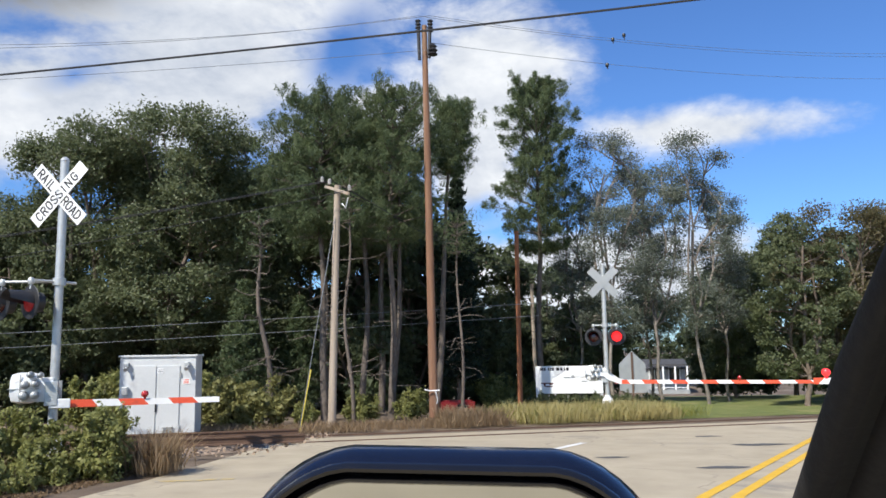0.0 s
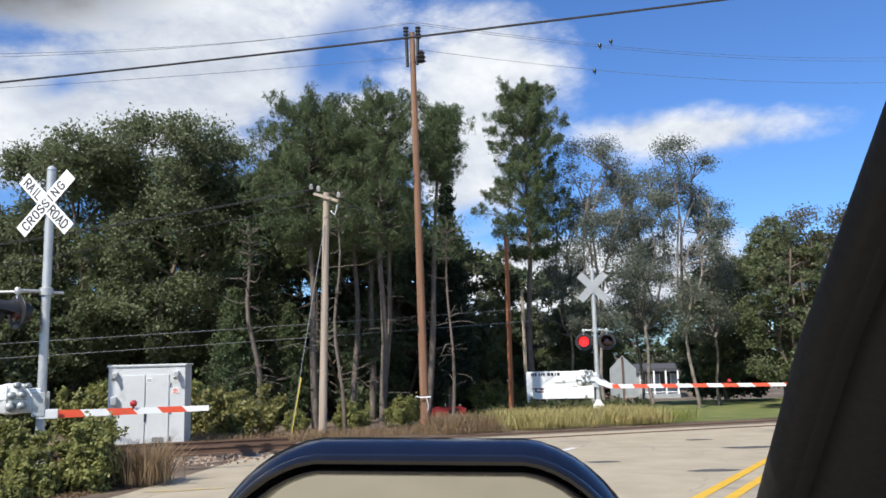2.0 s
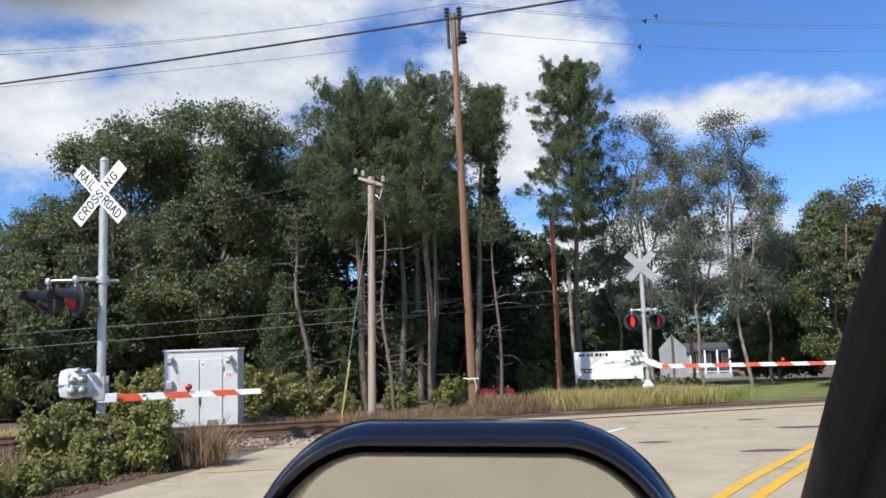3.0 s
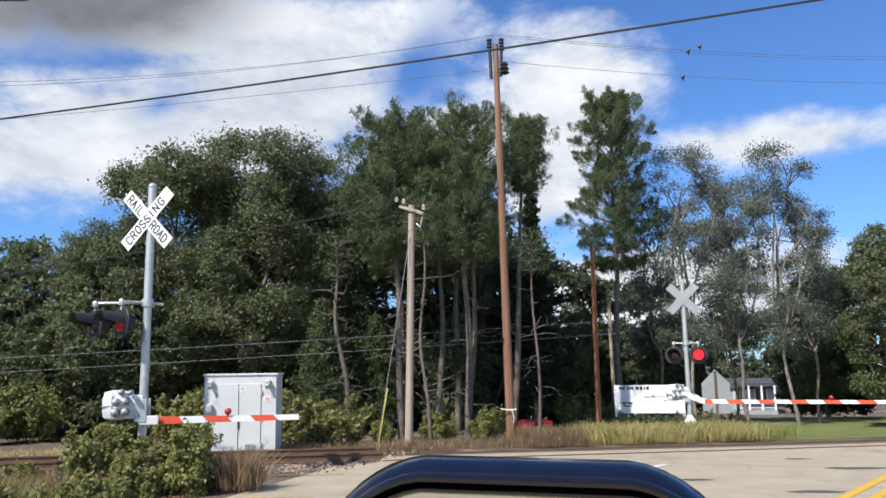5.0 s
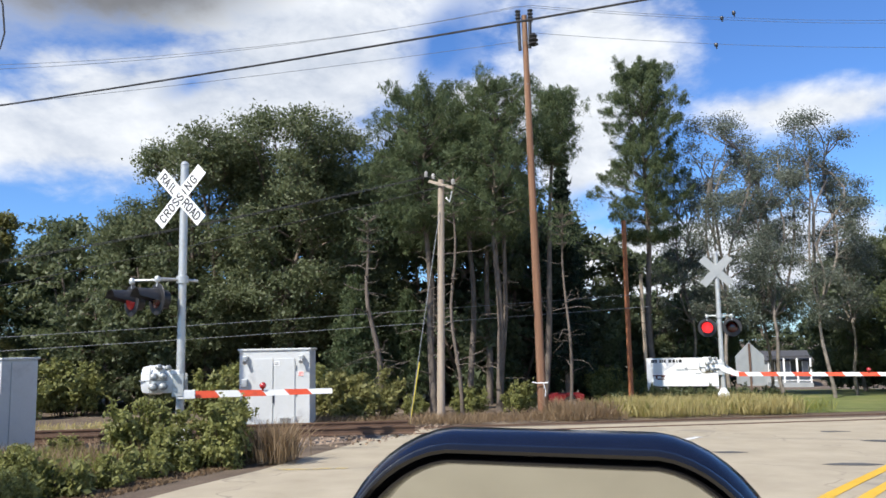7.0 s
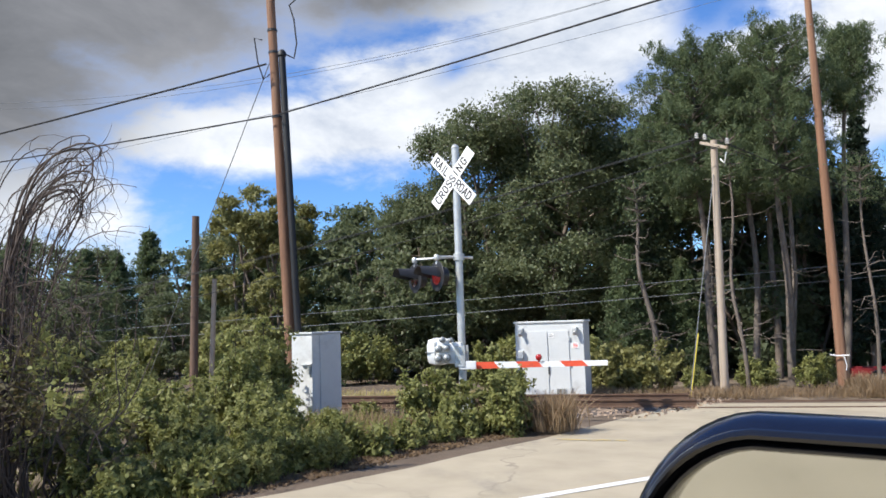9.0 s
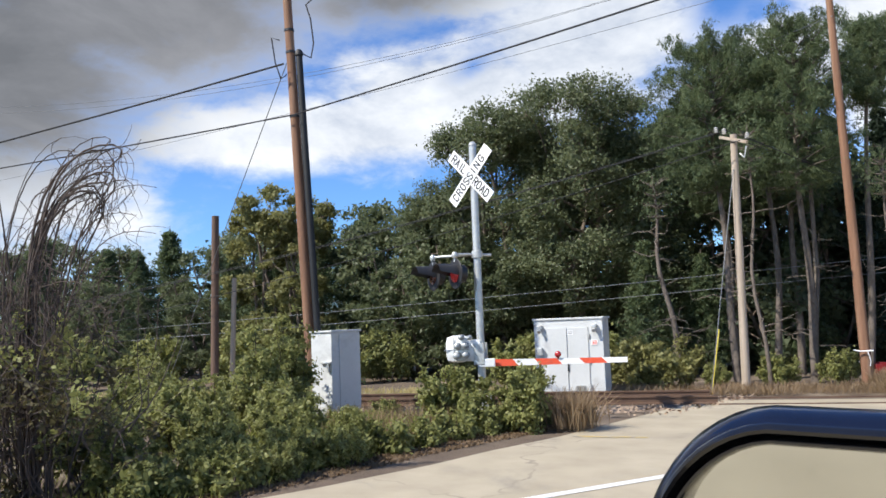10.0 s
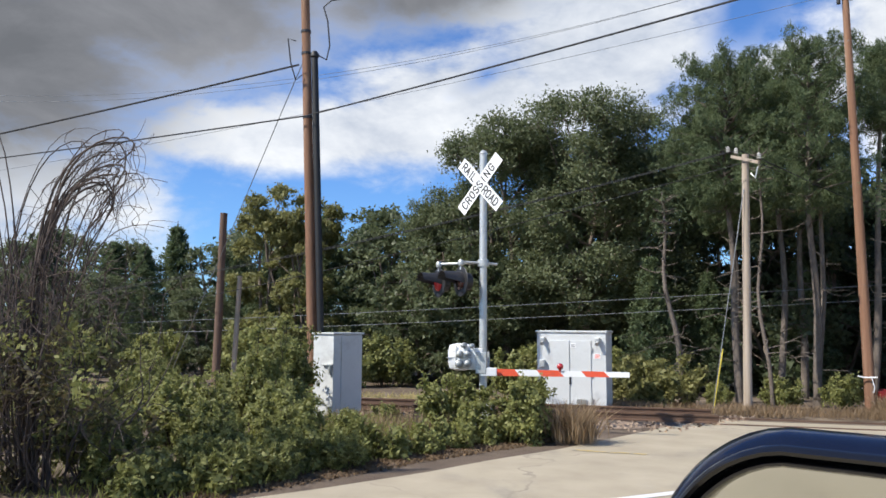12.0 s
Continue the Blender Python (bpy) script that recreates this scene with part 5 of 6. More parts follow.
# dim woods behind the first row; their dimness is partly put into the leaf colour
woods = put(broad_tree(51, 8.2, 2.6, 0.15, 0.06, 9000, 0.19, "shade_leaf", "bark", 4, 34, "dense tree deep in the woods with shade put into its leaf colour"), -5.0, 29.5, 0)
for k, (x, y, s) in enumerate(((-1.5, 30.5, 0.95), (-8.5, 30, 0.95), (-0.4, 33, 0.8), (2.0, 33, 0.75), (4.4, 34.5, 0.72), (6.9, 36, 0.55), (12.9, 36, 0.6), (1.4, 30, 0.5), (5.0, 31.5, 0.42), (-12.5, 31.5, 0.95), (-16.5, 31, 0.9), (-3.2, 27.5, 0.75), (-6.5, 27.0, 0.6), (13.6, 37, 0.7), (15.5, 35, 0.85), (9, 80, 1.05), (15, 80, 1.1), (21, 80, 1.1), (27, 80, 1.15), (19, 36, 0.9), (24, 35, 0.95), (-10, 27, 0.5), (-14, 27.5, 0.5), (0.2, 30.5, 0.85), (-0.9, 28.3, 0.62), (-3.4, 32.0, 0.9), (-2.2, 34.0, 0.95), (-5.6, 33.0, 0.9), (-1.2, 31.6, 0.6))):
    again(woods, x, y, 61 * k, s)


# ---------------------------------------------------------------- scrub and grass
bush_a = put(bush(61, 1.25, 1.2, 1.15, 9000, 0.037, stems=30), -5.75, 10.75, 0)
bush_b = put(bush(62, 1.2, 1.1, 1.0, 8500, 0.035, stems=30, label="leafy bush at the foot of the signal mast"), -4.72, 11.1, 0)
scrub = [(-6.7, 9.2, 0.6, "a"), (-6.0, 8.3, 0.7, "b"), (-7.0, 8.2, 1.0, "a"), (-7.9, 9.1, 1.05, "b"), (-6.1, 7.0, 0.62, "a"), (-7.2, 7.0, 0.95, "b"), (-8.4, 7.8, 1.15, "a"), (-6.4, 6.0, 0.62, "b"), (-7.6, 5.8, 0.9, "a"), (-8.9, 6.6, 1.1, "b"), (-9.6, 8.6, 1.0, "a"), (-10.4, 7.2, 1.05, "b"), (-8.8, 10.2, 1.0, "a"), (-10.0, 10.3, 1.05, "b"), (-11.3, 9.2, 1.1, "a"), (-6.9, 10.5, 0.6, "b"), (-8.4, 4.4, 0.9, "a"), (-9.8, 5.2, 1.05, "b"), (-11.6, 6.0, 1.1, "a"), (-10.8, 11.6, 1.1, "b"), (-12.4, 10.8, 1.1, "a"), (-13.4, 8.6, 1.15, "b"), (-5.6, 7.6, 0.55, "a"), (-5.75, 6.7, 0.5, "b"), (-6.0, 6.2, 0.55, "a"), (-6.3, 5.3, 0.5, "b"), (-6.9, 5.6, 0.75, "a"), (-6.5, 7.7, 0.8, "a"), (-6.6, 6.7, 0.75, "b")]
for k, (x, y, s, kind) in enumerate(scrub):
    again(bush_a if kind == "a" else bush_b, x, y, 71 * k, s * 0.85)
sap = put(bush(63, 0.8, 0.8, 2.3, 6000, 0.045, label="tall leafy sapling with vines in the scrub", name="sapling"), -8.75, 9.6, 0, 0.85)
for k, (x, y, s) in enumerate(((-9.2, 10.8, 0.95), (-10.9, 9.4, 0.62), (-8.1, 7.9, 0.52))):
    again(sap, x, y, 50 * k, s)
under = put(bush(64, 2.0, 1.6, 1.6, 6000, 0.06, "yellowleaf", "yellow-green shrub at the edge of the woods", group="shrubs along the track"), -4.6, 18.9, 0)
under2 = put(bush(65, 2.0, 1.6, 1.7, 6000, 0.06, "shrub", "green shrub at the edge of the woods", group="shrubs along the track"), -8.3, 19.3, 0)
for k, (x, y, s, kind) in enumerate(((-5.4, 19.8, 0.95, 0), (-3.6, 20.4, 0.5, 1), (-2.2, 20.9, 0.65, 1), (-0.9, 21.9, 0.6, 1), (-7.4, 19.2, 1.15, 0), (-15.2, 20.6, 1.3, 1), (-14.4, 22.0, 1.2, 1), (-18.0, 19.0, 1.4, 1), (-20.5, 17.6, 1.4, 1), (-23, 16, 1.5, 1), (-19.5, 21.5, 1.7, 0), (-25, 13, 1.5, 1), (-6.9, 20.6, 1.25, 1))):
    again(under2 if kind else under, x, y, 83 * k, s * (0.85 if y < 21.5 else 1.0))
again(under2, 1.75, 27.6, 20, 0.8)
again(under2, 2.9, 28.4, 120, 0.7)
hedge = put(bush(66, 2.4, 1.0, 0.60, 9000, 0.045, "oak", "clipped green hedge beside the white sign", group="hedges", name="hedge"), 2.9, 25.4, 0)
for k, (x, y) in enumerate(((4.6, 25.1), (6.0, 25.2))):
    again(hedge, x, y, 180 * k, 0.95)


def grass_patch(name, seed, n, place, height, mat, label, bend=0.35):
    """Blades of grass: tall thin kites, standing on the land."""
    rng = np.random.default_rng(seed)
    p = place(rng, n)
    h = height * rng.uniform(0.5, 1.2, len(p))
    d = rng.normal(size=(len(p), 2)) * bend * h[:, None]
    side = rng.normal(size=(len(p), 2))
    side /= np.linalg.norm(side, axis=1)[:, None]
    w = 0.006 * rng.uniform(0.6, 1.4, len(p))[:, None] * (1 + height)
    z = np.array([ground_z(a, b) for a, b in p])
    v = np.zeros((len(p), 4, 3))
    v[:, 0, :2], v[:, 0, 2] = p, z
    v[:, 1, :2], v[:, 1, 2] = p + d * 0.35 + side * w, z + h * 0.55
    v[:, 2, :2], v[:, 2, 2] = p + d, z + h
    v[:, 3, :2], v[:, 3, 2] = p + d * 0.35 - side * w, z + h * 0.55
    q = len(p)
    me = bpy.data.meshes.new(name)
    me.from_pydata(v.reshape(-1, 3).tolist(), [], np.arange(4 * q).reshape(-1, 4).tolist())
    me.materials.append(M[mat])
    return tagged(new(name, me), label, "grass", kind="stuff")


def belt(a0, a1, o0, o1):
    def place(rng, n):
        s, o = rng.uniform(a0, a1, n), rng.uniform(o0, o1, n)
        clump = np.sin(s * 2.3) + np.sin(s * 5.1 + o * 3) + rng.normal(size=n) * 0.8
        s, o = s[clump > -0.7], o[clump > -0.7]
        return np.stack([s * ca - o * sa, 17.3 + s * sa + o * ca], 1)
    return place


def spot(x, y, r):
    return lambda rng, n: np.stack([x + rng.normal(size=n) * r, y + rng.normal(size=n) * r], 1)


grass_patch("tall_grass", 71, 9000, belt(2.2, 6.8, 1.3, 4.0), 0.46, "grass_dry", "tall dry yellow grass along the tracks")
grass_patch("tall_grass", 72, 8000, belt(1.8, 7.8, 1.6, 4.6), 0.38, "grass", "tall yellow-green grass along the tracks")
grass_patch("tall_grass", 73, 9000, belt(-6.0, 2.2, 1.2, 2.8), 0.24, "grass_red", "low russet dry grass along the tracks")
grass_patch("tall_grass", 77, 2500, belt(0.6, 2.0, 1.3, 3.2), 0.45, "grass_red", "russet dry grass along the tracks")
grass_patch("tall_grass", 74, 600, spot(-4.1, 11.35, 0.16), 0.58, "grass_red", "tuft of russet plume grass beside the bush")
grass_patch("tall_grass", 75, 6000, belt(-22, -7.5, 1.2, 3.5), 0.20, "grass_dry", "low dry grass beyond the track")
grass_patch("tall_grass", 79, 1500, lambda rng, n: np.stack([rng.uniform(-7.6, -5.7, n), rng.uniform(8.4, 10.9, n)], 1), 0.42, "grass_red", "russet dry grass among the roadside weeds")
grass_patch("tall_grass", 80, 2200, lambda rng, n: np.stack([rng.uniform(-7.8, -5.7, n), rng.uniform(7.4, 10.4, n)], 1), 0.36, "grass", "long green grass among the roadside weeds")
grass_patch("tall_grass", 76, 3000, lambda rng, n: np.stack([rng.uniform(-9, -5.6, n), rng.uniform(4.5, 12.5, n)], 1), 0.15, "grass", "weeds under the roadside bushes")


def edge_litter():
    """Fallen leaves and scraps on the bare earth beside the road."""
    rng = np.random.default_rng(78)
    n = 5200
    y = rng.uniform(3.5, 12.5, n)
    x = -6.75 + 0.222 * (y - 1.6) * 0.98 - np.abs(rng.normal(size=n)) * 0.55 + 0.25
    p = np.stack([x, y, np.array([ground_z(a, b) for a, b in zip(x, y)]) + 0.02], 1)
    tagged(leaves_object("leaf_litter", p, 0.035, M["litter"], rng), "brown fallen leaves along the edge of the road", "leaf litter", kind="stuff")


edge_litter()
weed = put(bush(67, 0.5, 0.5, 0.38, 700, 0.04, stems=9, label="low leafy weed at the edge of the road", name="weed", group="roadside weeds"), -5.9, 5.9, 0)
for k in range(26):
    y = 5.0 + 0.27 * k
    x = -6.75 + 0.218 * (y - 1.6) - 0.22 - 0.35 * ((k * 7) % 5) / 5
    again(weed, x, y, 97 * k, 0.7 + 0.15 * ((k * 3) % 4))


def vine_bush():
    """A thicket of dead arching stems, some of them bending over to the east."""
    rng = np.random.default_rng(81)
    ob = thing("dead_shrub", pose(-7.55, 4.95, 0), "tangled dead shrub of arching bare stems", "shrub")
    limbs = []
    for k in range(30):
        bx, by = rng.normal() * 0.4, rng.normal() * 0.4
        h = rng.uniform(0.8, 2.2)
        lean = rng.normal(size=2) * 0.5
        limbs.append(bent(rng, (bx, by, -0.05), (bx + lean[0], by + lean[1], h), rng.uniform(0.007, 0.018), 0.003, 9, 0.13))
    # the bundle that arches over and hangs down at its end
    for k in range(20):
        br, h, over, drop = rng.normal() * 0.10 + 0.07, rng.uniform(3.0, 3.8), rng.uniform(0.45, 0.85), rng.uniform(0.1, 1.3)
        pts = []
        for f in np.linspace(0, 1, 20):
            if f < 0.72:
                g = f / 0.72
                r, z = br - 0.16 * math.sin(math.pi * g) + over * g ** 2.3, h * math.sin(math.pi / 2 * g)
            else:
                g = (f - 0.72) / 0.28
                r, z = br + over + 0.16 * math.sin(math.pi * min(1, g * 1.3)) - 0.2 * g, h - drop * g ** 1.4
            r += 0.02 * math.sin(9 * f + k)
            pts.append(((r * 0.88, r * 0.47 + 0.03 * math.cos(7 * f + 2 * k), z - 0.05), (0.011 + 0.009 * (k % 3 == 0)) * (1 - 0.72 * f)))
        limbs.append(pts)
        for j in range(8):
            p = np.array(pts[int(rng.integers(6, 19))][0])
            limbs.append(bent(rng, p, p + np.array([rng.uniform(-0.2, 0.25), rng.uniform(-0.15, 0.15), rng.uniform(-0.6, 0.25)]), 0.004, 0.0012, 6, 0.2))
    for k in range(9):
        bx, by = rng.normal() * 0.24 - 0.02, rng.normal() * 0.26
        h, over, way = rng.uniform(2.4, 4.1), rng.uniform(0.3, 1.0), rng.normal() * 0.3
        swing, power = rng.uniform(0.02, 0.10), rng.uniform(1.8, 3.2)
        pts = []
        for f in np.linspace(0, 1, 15):
            pts.append(((bx - 0.12 * math.sin(math.pi * f) + over * f ** power + swing * math.sin(5 * f + k), by + over * (0.7 + way) * f ** power + swing * math.cos(4 * f + k), h * math.sin(1.72 * f) - 0.05), (0.009 + 0.007 * (k % 3 == 0)) * (1 - 0.8 * f)))
        limbs.append(pts)
        for j in range(7):
            p = np.array(pts[int(rng.integers(4, 14))][0])
            limbs.append(bent(rng, p, p + np.array([rng.uniform(-0.15, 0.35), rng.uniform(-0.15, 0.3), rng.uniform(-0.45, 0.3)]), 0.004, 0.0012, 6, 0.2))
    for k in range(5):
        pts = [((-0.1 - 0.75 * f, -0.05 - 0.45 * f + 0.04 * k, (2.6 + 0.3 * k) * math.sin(min(1.0, f * 1.25) * 1.75) - 0.05), 0.012 * (1 - 0.8 * f)) for f in np.linspace(0, 1, 12)]
        limbs.append(pts)
    for k in range(560):
        p = np.array([rng.normal() * 0.5, rng.normal() * 0.5, rng.uniform(0.3, 2.3)])
        limbs.append(bent(rng, p, p + rng.normal(size=3) * (0.3, 0.3, 0.3) + (0, 0, 0.2), 0.005, 0.002, 5, 0.2))
    limbs_object("branchwork", limbs, M["twig"], ob, sides=5)
    pts = [cloud(rng, (rng.normal() * 0.5, rng.normal() * 0.5, rng.uniform(0.1, 1.9) * rng.uniform(0.5, 1)), (0.2, 0.2, 0.2), 45, 0.9) for _ in range(60)]
    leaves_object("withered_foliage", np.concatenate(pts), 0.05, M["rust"], rng, ob, "brown withered leaves")
    pts = [cloud(rng, (rng.normal() * 0.5, rng.normal() * 0.5, rng.uniform(0.2, 1.8)), (0.14, 0.14, 0.18), 50, 0.9) for _ in range(22)]
    leaves_object("foliage", np.concatenate(pts), 0.045, M["shrub"], rng, ob, "few green leaves")
    return ob


vine_bush()


# ---------------------------------------------------------------- beyond the tracks: sign, houses, car
def board_sign():
    ob = thing("board_sign", pose(4.12, 26.2, ground_z(0, 26.2), 0, 0, -9), "white two-post signboard with dark and red print", "sign")
    for x in (-1.05, 1.05):
        bm = bmesh.new()
        box(bm, pose(x, 0.03, -0.1), 0.09, 0.09, 1.5, 0.008)
        part("post", bm, M["signw"], ob)
    bm = bmesh.new()
    box(bm, pose(0, -0.03, 0.52), 2.2, 0.04, 0.90, 0.006)
    board = part("board", bm, M["signw"], ob)
    for x, w in ((-0.92, 0.05), (-0.86, 0.05), (-0.79, 0.06), (-0.66, 0.05), (-0.59, 0.05), (-0.52, 0.06), (-0.36, 0.10), (-0.24, 0.08), (-0.14, 0.04), (-0.04, 0.09)):
        bm = bmesh.new()
        box(bm, pose(x, -0.053, 1.27), w, 0.004, 0.10)
        part("print", bm, M["ink"], board, "dark print bar")
    bm = bmesh.new()
    for x, z, w, h in ((-0.72, 0.84, 0.40, 0.035), (-0.80, 0.75, 0.06, 0.13), (-0.66, 0.73, 0.22, 0.04), (-0.60, 0.80, 0.10, 0.05)):
        box(bm, pose(x, -0.053, z), w, 0.004, h)
    part("emblem", bm, M["brick_red"], board, "red emblem")
    for x, z, w, h in ((-0.05, 1.02, 0.24, 0.04), (0.14, 1.02, 0.12, 0.09), (0.50, 1.05, 0.05, 0.14), (0.50, 0.90, 0.18, 0.03)):
        bm = bmesh.new()
        box(bm, pose(x, -0.053, z), w, 0.004, h)
        part("print", bm, M["signback"], board)


board_sign()


def pentagon_sign():
    ob = thing("pentagon_sign", pose(6.40, 26.9, ground_z(0, 27), 0, 0, -13), "bare grey back of a five-sided road sign on a post", "road sign")
    bm = bmesh.new()
    pts = [(-0.44, 0.55), (0.44, 0.55), (0.44, 1.45), (0.0, 1.90), (-0.44, 1.45)]
    a, b = [bm.verts.new((x, 0, z)) for x, z in pts], [bm.verts.new((x, 0.004, z)) for x, z in pts]
    bm.faces.new(a)
    bm.faces.new(b[::-1])
    for k in range(5):
        bm.faces.new((a[k], a[(k + 1) % 5], b[(k + 1) % 5], b[k]))
    part("plate", bm, M["signback"], ob)
    bm = bmesh.new()
    box(bm, pose(0, -0.03, -0.1), 0.07, 0.035, 1.95)
    part("post", bm, M["dark_pole"], ob, "dark post")


pentagon_sign()


def house(m, w, d, h, rise, wall, label, porch):
    ob = thing("house", m, label, "house", "houses")
    bm = bmesh.new()
    box(bm, pose(0, 0, -0.3), w, d, h + 0.3)
    part("wall", bm, M[wall], ob)
    bm = bmesh.new()
    for s in (-1, 1):
        run = math.hypot(d / 2 + 0.3, rise)
        box(bm, pose(0, s * (d / 4 + 0.07), h + rise / 2 - 0.05, -s * math.degrees(math.atan2(rise, d / 2 + 0.0)), 0, 0), w + 0.6, run, 0.10)
    part("roof", bm, M["roof"], ob)
    for s in (-1, 1):
        bm = bmesh.new()
        v = [bm.verts.new((s * w / 2, y, z)) for y, z in ((-d / 2, h), (d / 2, h), (0, h + rise - 0.1))]
        q = [bm.verts.new((s * (w / 2 - 0.1), y, z)) for y, z in ((-d / 2, h), (d / 2, h), (0, h + rise - 0.1))]
        bm.faces.new(v)
        bm.faces.new(q[::-1])
        for k in range(3):
            bm.faces.new((v[k], v[(k + 1) % 3], q[(k + 1) % 3], q[k]))
        part("gable", bm, M[wall], ob)
    for x in (-0.32 * w, 0.0, 0.32 * w):
        bm = bmesh.new()
        box(bm, pose(x, -d / 2 - 0.03, 0.9), 1.0, 0.08, 1.3)
        win = part("window", bm, M["signw"], ob, "white framed window")
        for sx in (-0.23, 0.23):
            bm = bmesh.new()
            box(bm, pose(x + sx, -d / 2 - 0.075, 0.98), 0.40, 0.02, 1.14)
            part("pane", bm, M["glass"], win)
    if porch:
        bm = bmesh.new()
        box(bm, pose(0.2 * w, -d / 2 - 1.0, 2.35), 0.62 * w, 2.0, 0.16)
        part("porch_roof", bm, M["roof"], ob)
        bm = bmesh.new()
        box(bm, pose(0.2 * w, -d / 2 - 1.0, 0.0), 0.62 * w, 2.0, 0.35)
        part("porch_floor", bm, M["siding"], ob)
        for k in range(4):
            bm = bmesh.new()
            box(bm, pose(0.2 * w + (k - 1.5) * 0.19 * w, -d / 2 - 1.9, 0.35), 0.13, 0.13, 2.0)
            part("porch_post", bm, M["signw"], ob)
        bm = bmesh.new()
        box(bm, pose(0.2 * w, -d / 2 - 1.9, 1.1), 0.58 * w, 0.06, 0.07)
        box(bm, pose(0.2 * w, -d / 2 - 1.9, 0.5), 0.58 * w, 0.06, 0.06)
        part("railing", bm, M["signw"], ob)
    return ob


house(pose(18.9, 72, ground_z(18, 72), 0, 0, -10), 5.2, 5.6, 2.1, 0.7, "siding", "small grey house with a white porch and shingle roof", True)
house(pose(4.1, 46, ground_z(4, 46), 0, 0, 8), 3.8, 4.5, 2.5, 1.3, "brick_red", "dark red house with a grey shingle roof behind the trees", True)


def trailer():
    ob = thing("utility_trailer", pose(0.33, 23.6, ground_z(0, 23.6), 0, 0, 6), "low red utility trailer parked among the trunks", "trailer")
    bm = bmesh.new()
    box(bm, pose(0, 0, 0.16), 1.0, 0.9, 0.06, 0.01)
    part("bed", bm, M["car_red"], ob)
    for y in (-0.44, 0.44):
        bm = bmesh.new()
        box(bm, pose(0, y, 0.20), 1.0, 0.03, 0.24, 0.008)
        part("side_board", bm, M["car_red"], ob)
    for x in (-0.49, 0.49):
        bm = bmesh.new()
        box(bm, pose(x, 0, 0.20), 0.03, 0.86, 0.24, 0.008)
        part("end_board", bm, M["car_red"], ob)
    for y in (-0.52, 0.52):
        bm = bmesh.new()
        lathe(bm, pose(0.1, y, 0.20, 90), [(0.12, -0.06), (0.20, -0.05), (0.20, 0.05), (0.12, 0.06)], 18)
        wheel = part("wheel", bm, M["seal"], ob, "black tyre", True)
        bm = bmesh.new()
        lathe(bm, pose(0.1, y, 0.20, 90), [(0.11, -0.065), (0.11, 0.065)], 14)
        part("rim", bm, M["galv"], wheel)


trailer()


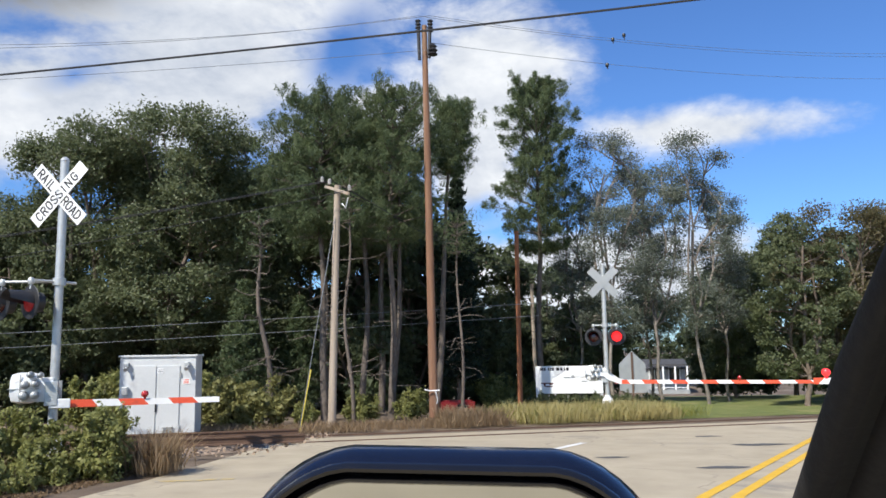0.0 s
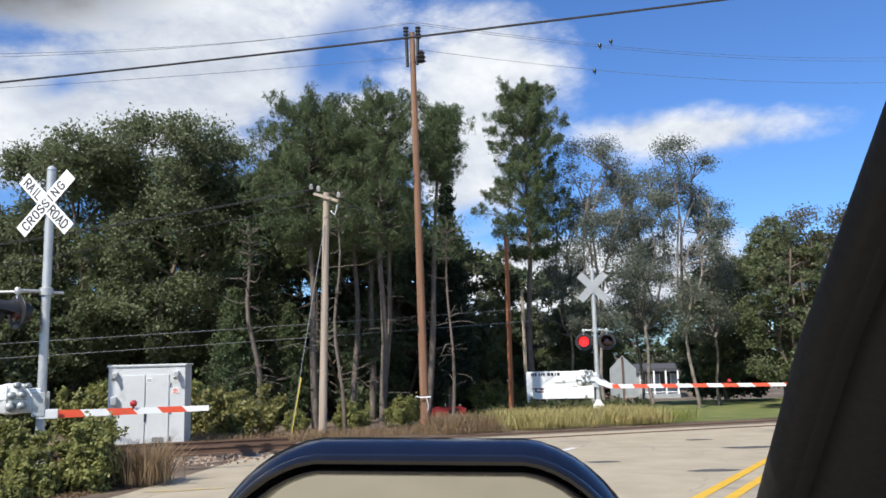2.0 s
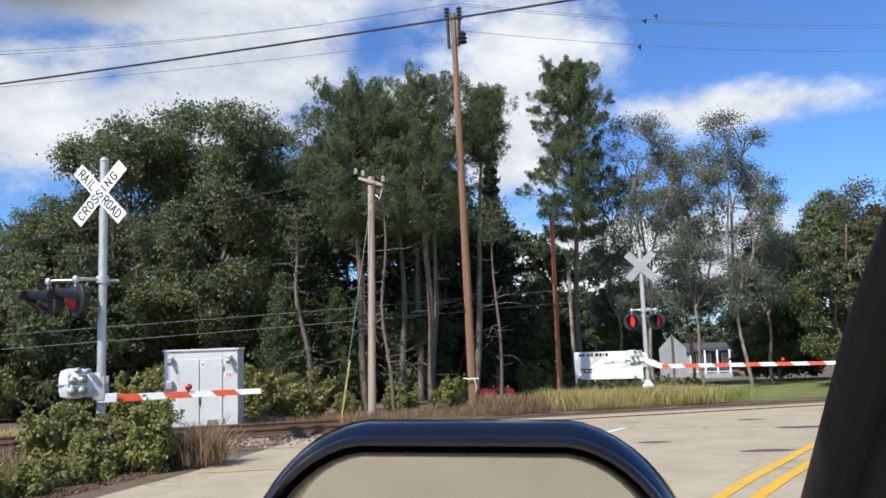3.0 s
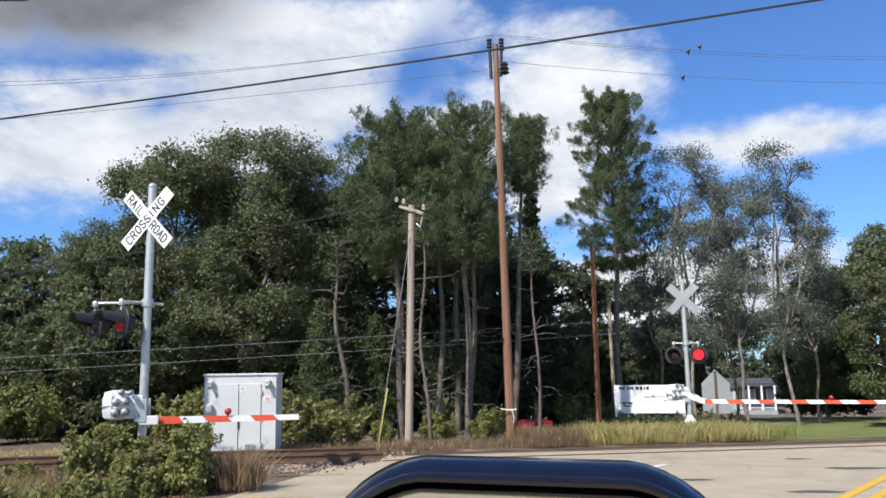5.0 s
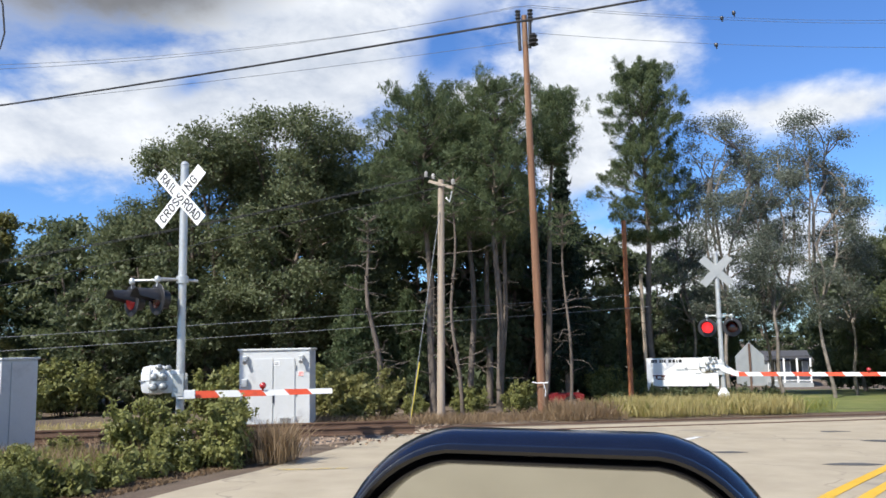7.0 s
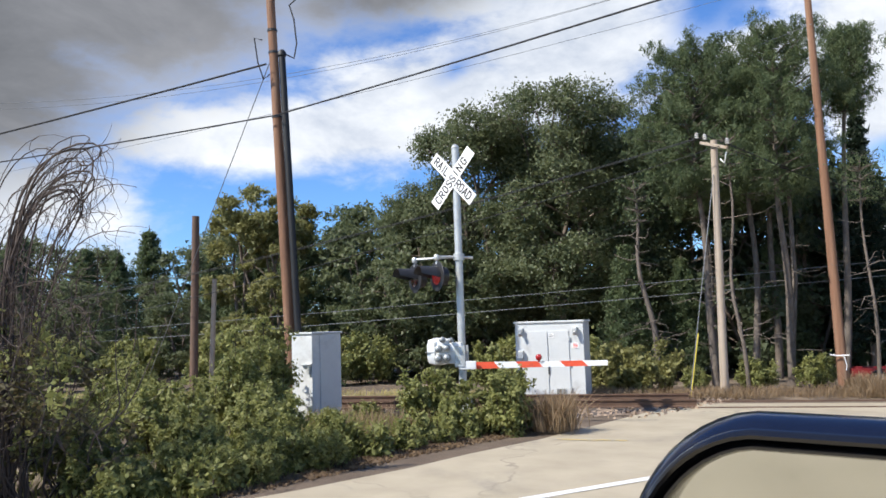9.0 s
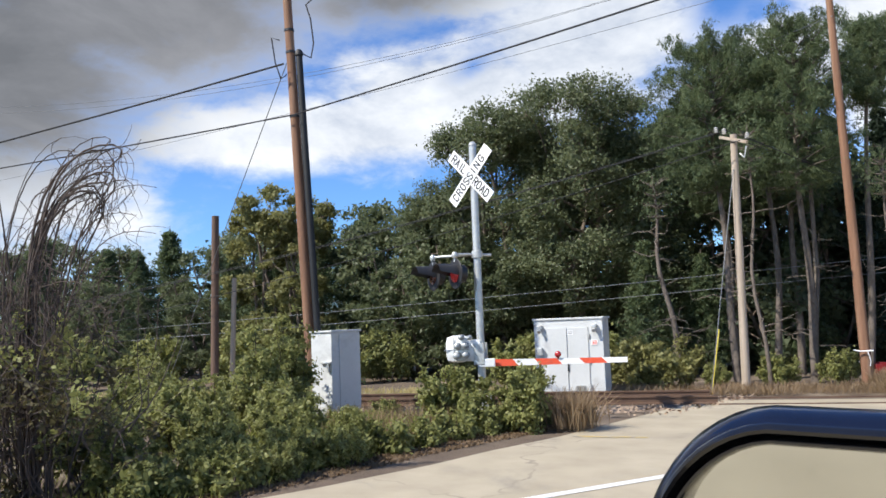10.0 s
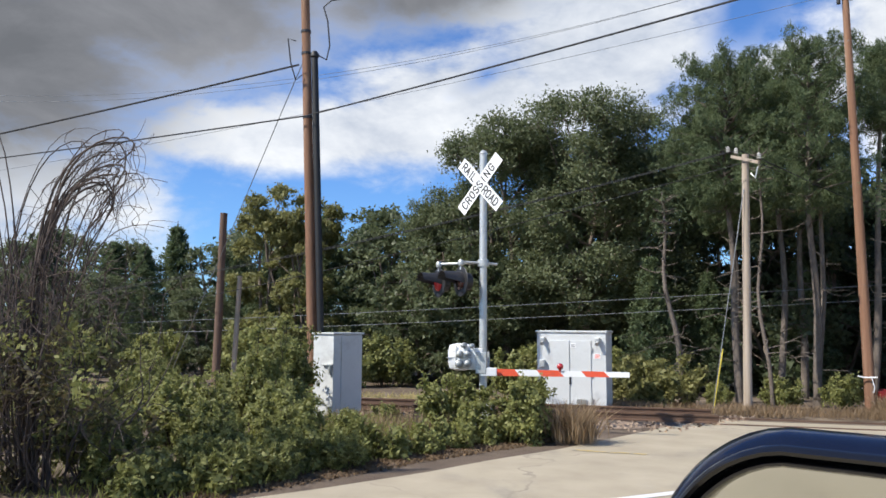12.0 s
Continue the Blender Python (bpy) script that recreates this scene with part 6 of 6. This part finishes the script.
# ---------------------------------------------------------------- the car that the camera sits in
def own_car():
    ob = thing("own_car", Matrix(), "dark blue car seen from its driver's seat, door mirror and pillar", "car")

    def loop(bm, m, inset, depth, n=12):
        """A rounded outline with a gently arched top, inset from the mirror's outer edge."""
        a, b = 0.165 - inset, 0.098 - inset
        out = []
        for sx, sz, a0, r in ((1, 1, 0, 0.088), (-1, 1, 90, 0.096), (-1, -1, 180, 0.075), (1, -1, 270, 0.07)):
            r = max(r - inset, 0.004)
            for k in range(n):
                t = radians(a0 + 90 * k / (n - 1))
                x, z = sx * (a - r) + r * math.cos(t), sz * (b - r) + r * math.sin(t)
                z += 0.015 * max(z, 0) / b * (1 - (x / a) ** 2)
                out.append(bm.verts.new(m @ Vector((x, depth, z))))
        return out

    def skin(bm, loops, close=False):
        for p, q in zip(loops, loops[1:]):
            for k in range(len(p)):
                bm.faces.new((p[k], p[(k + 1) % len(p)], q[(k + 1) % len(q)], q[k]))
        if close:
            bm.faces.new(loops[-1])

    # the glass faces -y of this pose
    m = pose(-0.002, 0.56, EYE - 0.178, 0, 1.0, -5)
    bm = bmesh.new()
    skin(bm, [loop(bm, m, i, y) for i, y in ((0.012, 0.0), (0.0095, 0.002), (0.006, 0.007), (0.0025, 0.016), (0.0, 0.030), (0.002, 0.045), (0.012, 0.068), (0.03, 0.088), (0.06, 0.10))], True)
    housing = part("mirror_housing", bm, M["navy"], ob, "glossy navy blue mirror housing", True)
    bm = bmesh.new()
    skin(bm, [loop(bm, m, i, y) for i, y in ((0.0085, 0.003), (0.0095, -0.002), (0.012, -0.0045), (0.0145, -0.003), (0.016, 0.002), (0.0172, 0.006), (0.0182, 0.003), (0.0198, 0.0005), (0.0215, 0.001), (0.023, 0.005), (0.0238, 0.011), (0.024, 0.024))])
    part("bezel", bm, M["bezel"], housing, "black plastic bezel round the glass", True)
    bm = bmesh.new()
    bm.faces.new(loop(bm, m @ pose(0, 0.018, 0, 3.0, 0, -3), 0.0232, 0.0))
    part("mirror_glass", bm, M["mirror"], ob, "mirror glass")
    bm = bmesh.new()
    box(bm, m @ pose(0.1635, 0.034, -0.010, 0, 0, 0), 0.005, 0.012, 0.012, 0.002)
    part("marker", bm, M["amber"], ob, "small red marker on the housing edge")
    bm = bmesh.new()
    tube(bm, [m @ Vector((0.08, 0.06, -0.08)), m @ Vector((0.18, 0.07, -0.13)), (1.0, 0.62, EYE - 0.46)], [0.03, 0.03, 0.035], 10)
    part("mirror_arm", bm, M["navy"], ob, "", True)
    # window frame, seal and pillar trim, rising to the right
    for x0, x1, y0, y1, mat, name, label in ((0.0, 0.014, 0.0, 0.03, "trim", "window_frame", "dark brown window frame edge"), (0.012, 0.034, 0.012, 0.05, "seal", "window_seal", "black rubber window seal"), (0.030, 0.40, -0.012, 0.05, "trim", "a_pillar", "dark windscreen pillar trim")):
        bm = bmesh.new()
        rings = []
        for h in (-0.42, -0.3, -0.17, -0.08, 0.0, 0.08, 0.28):
            # raked back over the driver; below the sill the frame turns out towards the door
            at = Vector((0.2265 + 0.10 * max(0.0, -h) + 1.2 * max(0.0, -0.17 - h), 0.43 - h, EYE - 0.006 + h))
            ring = []
            for k in range(8):
                t = radians(90 + 180 * k / 7)
                r = (y1 - y0) / 2
                ring.append(bm.verts.new(at + Vector((x0 + min(r, (x1 - x0) / 2) * (1 + math.cos(t)), (y0 + y1) / 2 + r * math.sin(t), 0))))
            ring += [bm.verts.new(at + Vector((x1, y, 0))) for y in (y0, y1)]
            rings.append(ring)
        for p, q in zip(rings, rings[1:]):
            for k in range(len(p)):
                bm.faces.new((p[k], p[(k + 1) % len(p)], q[(k + 1) % len(q)], q[k]))
        bm.faces.new(rings[0])
        bm.faces.new(rings[-1][::-1])
        part(name, bm, M[mat], ob, label, True)
    bm = bmesh.new()
    box(bm, pose(1.225, 0.628, 0.16, 0, 0, -33), 0.5, 1.7, 1.05, 0.03)
    part("door", bm, M["navy"], ob, "navy door panel below the window")
    # unseen roof panel, added overhead to keep the sun off the pillar trim
    bm = bmesh.new()
    box(bm, pose(0.13, -0.80, EYE + 0.26, 0, 0, -33), 1.30, 2.0, 0.05, 0.02)
    part("roof", bm, M["navy"], ob, "unseen navy roof panel added to shade the pillar")
    for along_y in (-0.9, 1.1):
        bm = bmesh.new()
        lathe(bm, pose(0.98 + along_y * 0.54, 0.25 + along_y * 0.84, 0.33, 0, 0, -33) @ pose(0, 0, 0, 0, 90, 0), [(0.2, -0.1), (0.32, -0.09), (0.32, 0.09), (0.2, 0.1)], 20)
        part("wheel", bm, M["seal"], ob, "black tyre", True)
    return ob


own_car()


# ---------------------------------------------------------------- what moves
def motions():
    """The flashers: each lens turns its lit side forward and away again, in turn."""
    def key(drum, rest, changes, lit):
        rows, angle = [(0.0, 0.0 if lit else 180.0)], 0.0 if lit else 180.0
        for t in changes:
            for f in (0.0, 0.34, 0.67, 1.0):
                rows.append((t - 0.05 + 0.1 * f, angle + 180 * f))
            angle += 180
        rows.append((12.0, angle))
        walk(drum, [(t, rest @ pose(0, 0, 0, 0, 0, a)) for t, a in rows])

    far = [0.57 + 0.604 * k for k in range(19)]
    near = [0.55 + 0.6155 * k for k in range(19)]
    for name, changes in (("far", far), ("near", near), ("side", near)):
        for i in (0, 1):
            key(*LAMPS[f"{name}{i}"], [t for t in changes if t < 11.9], i == 1)


motions()
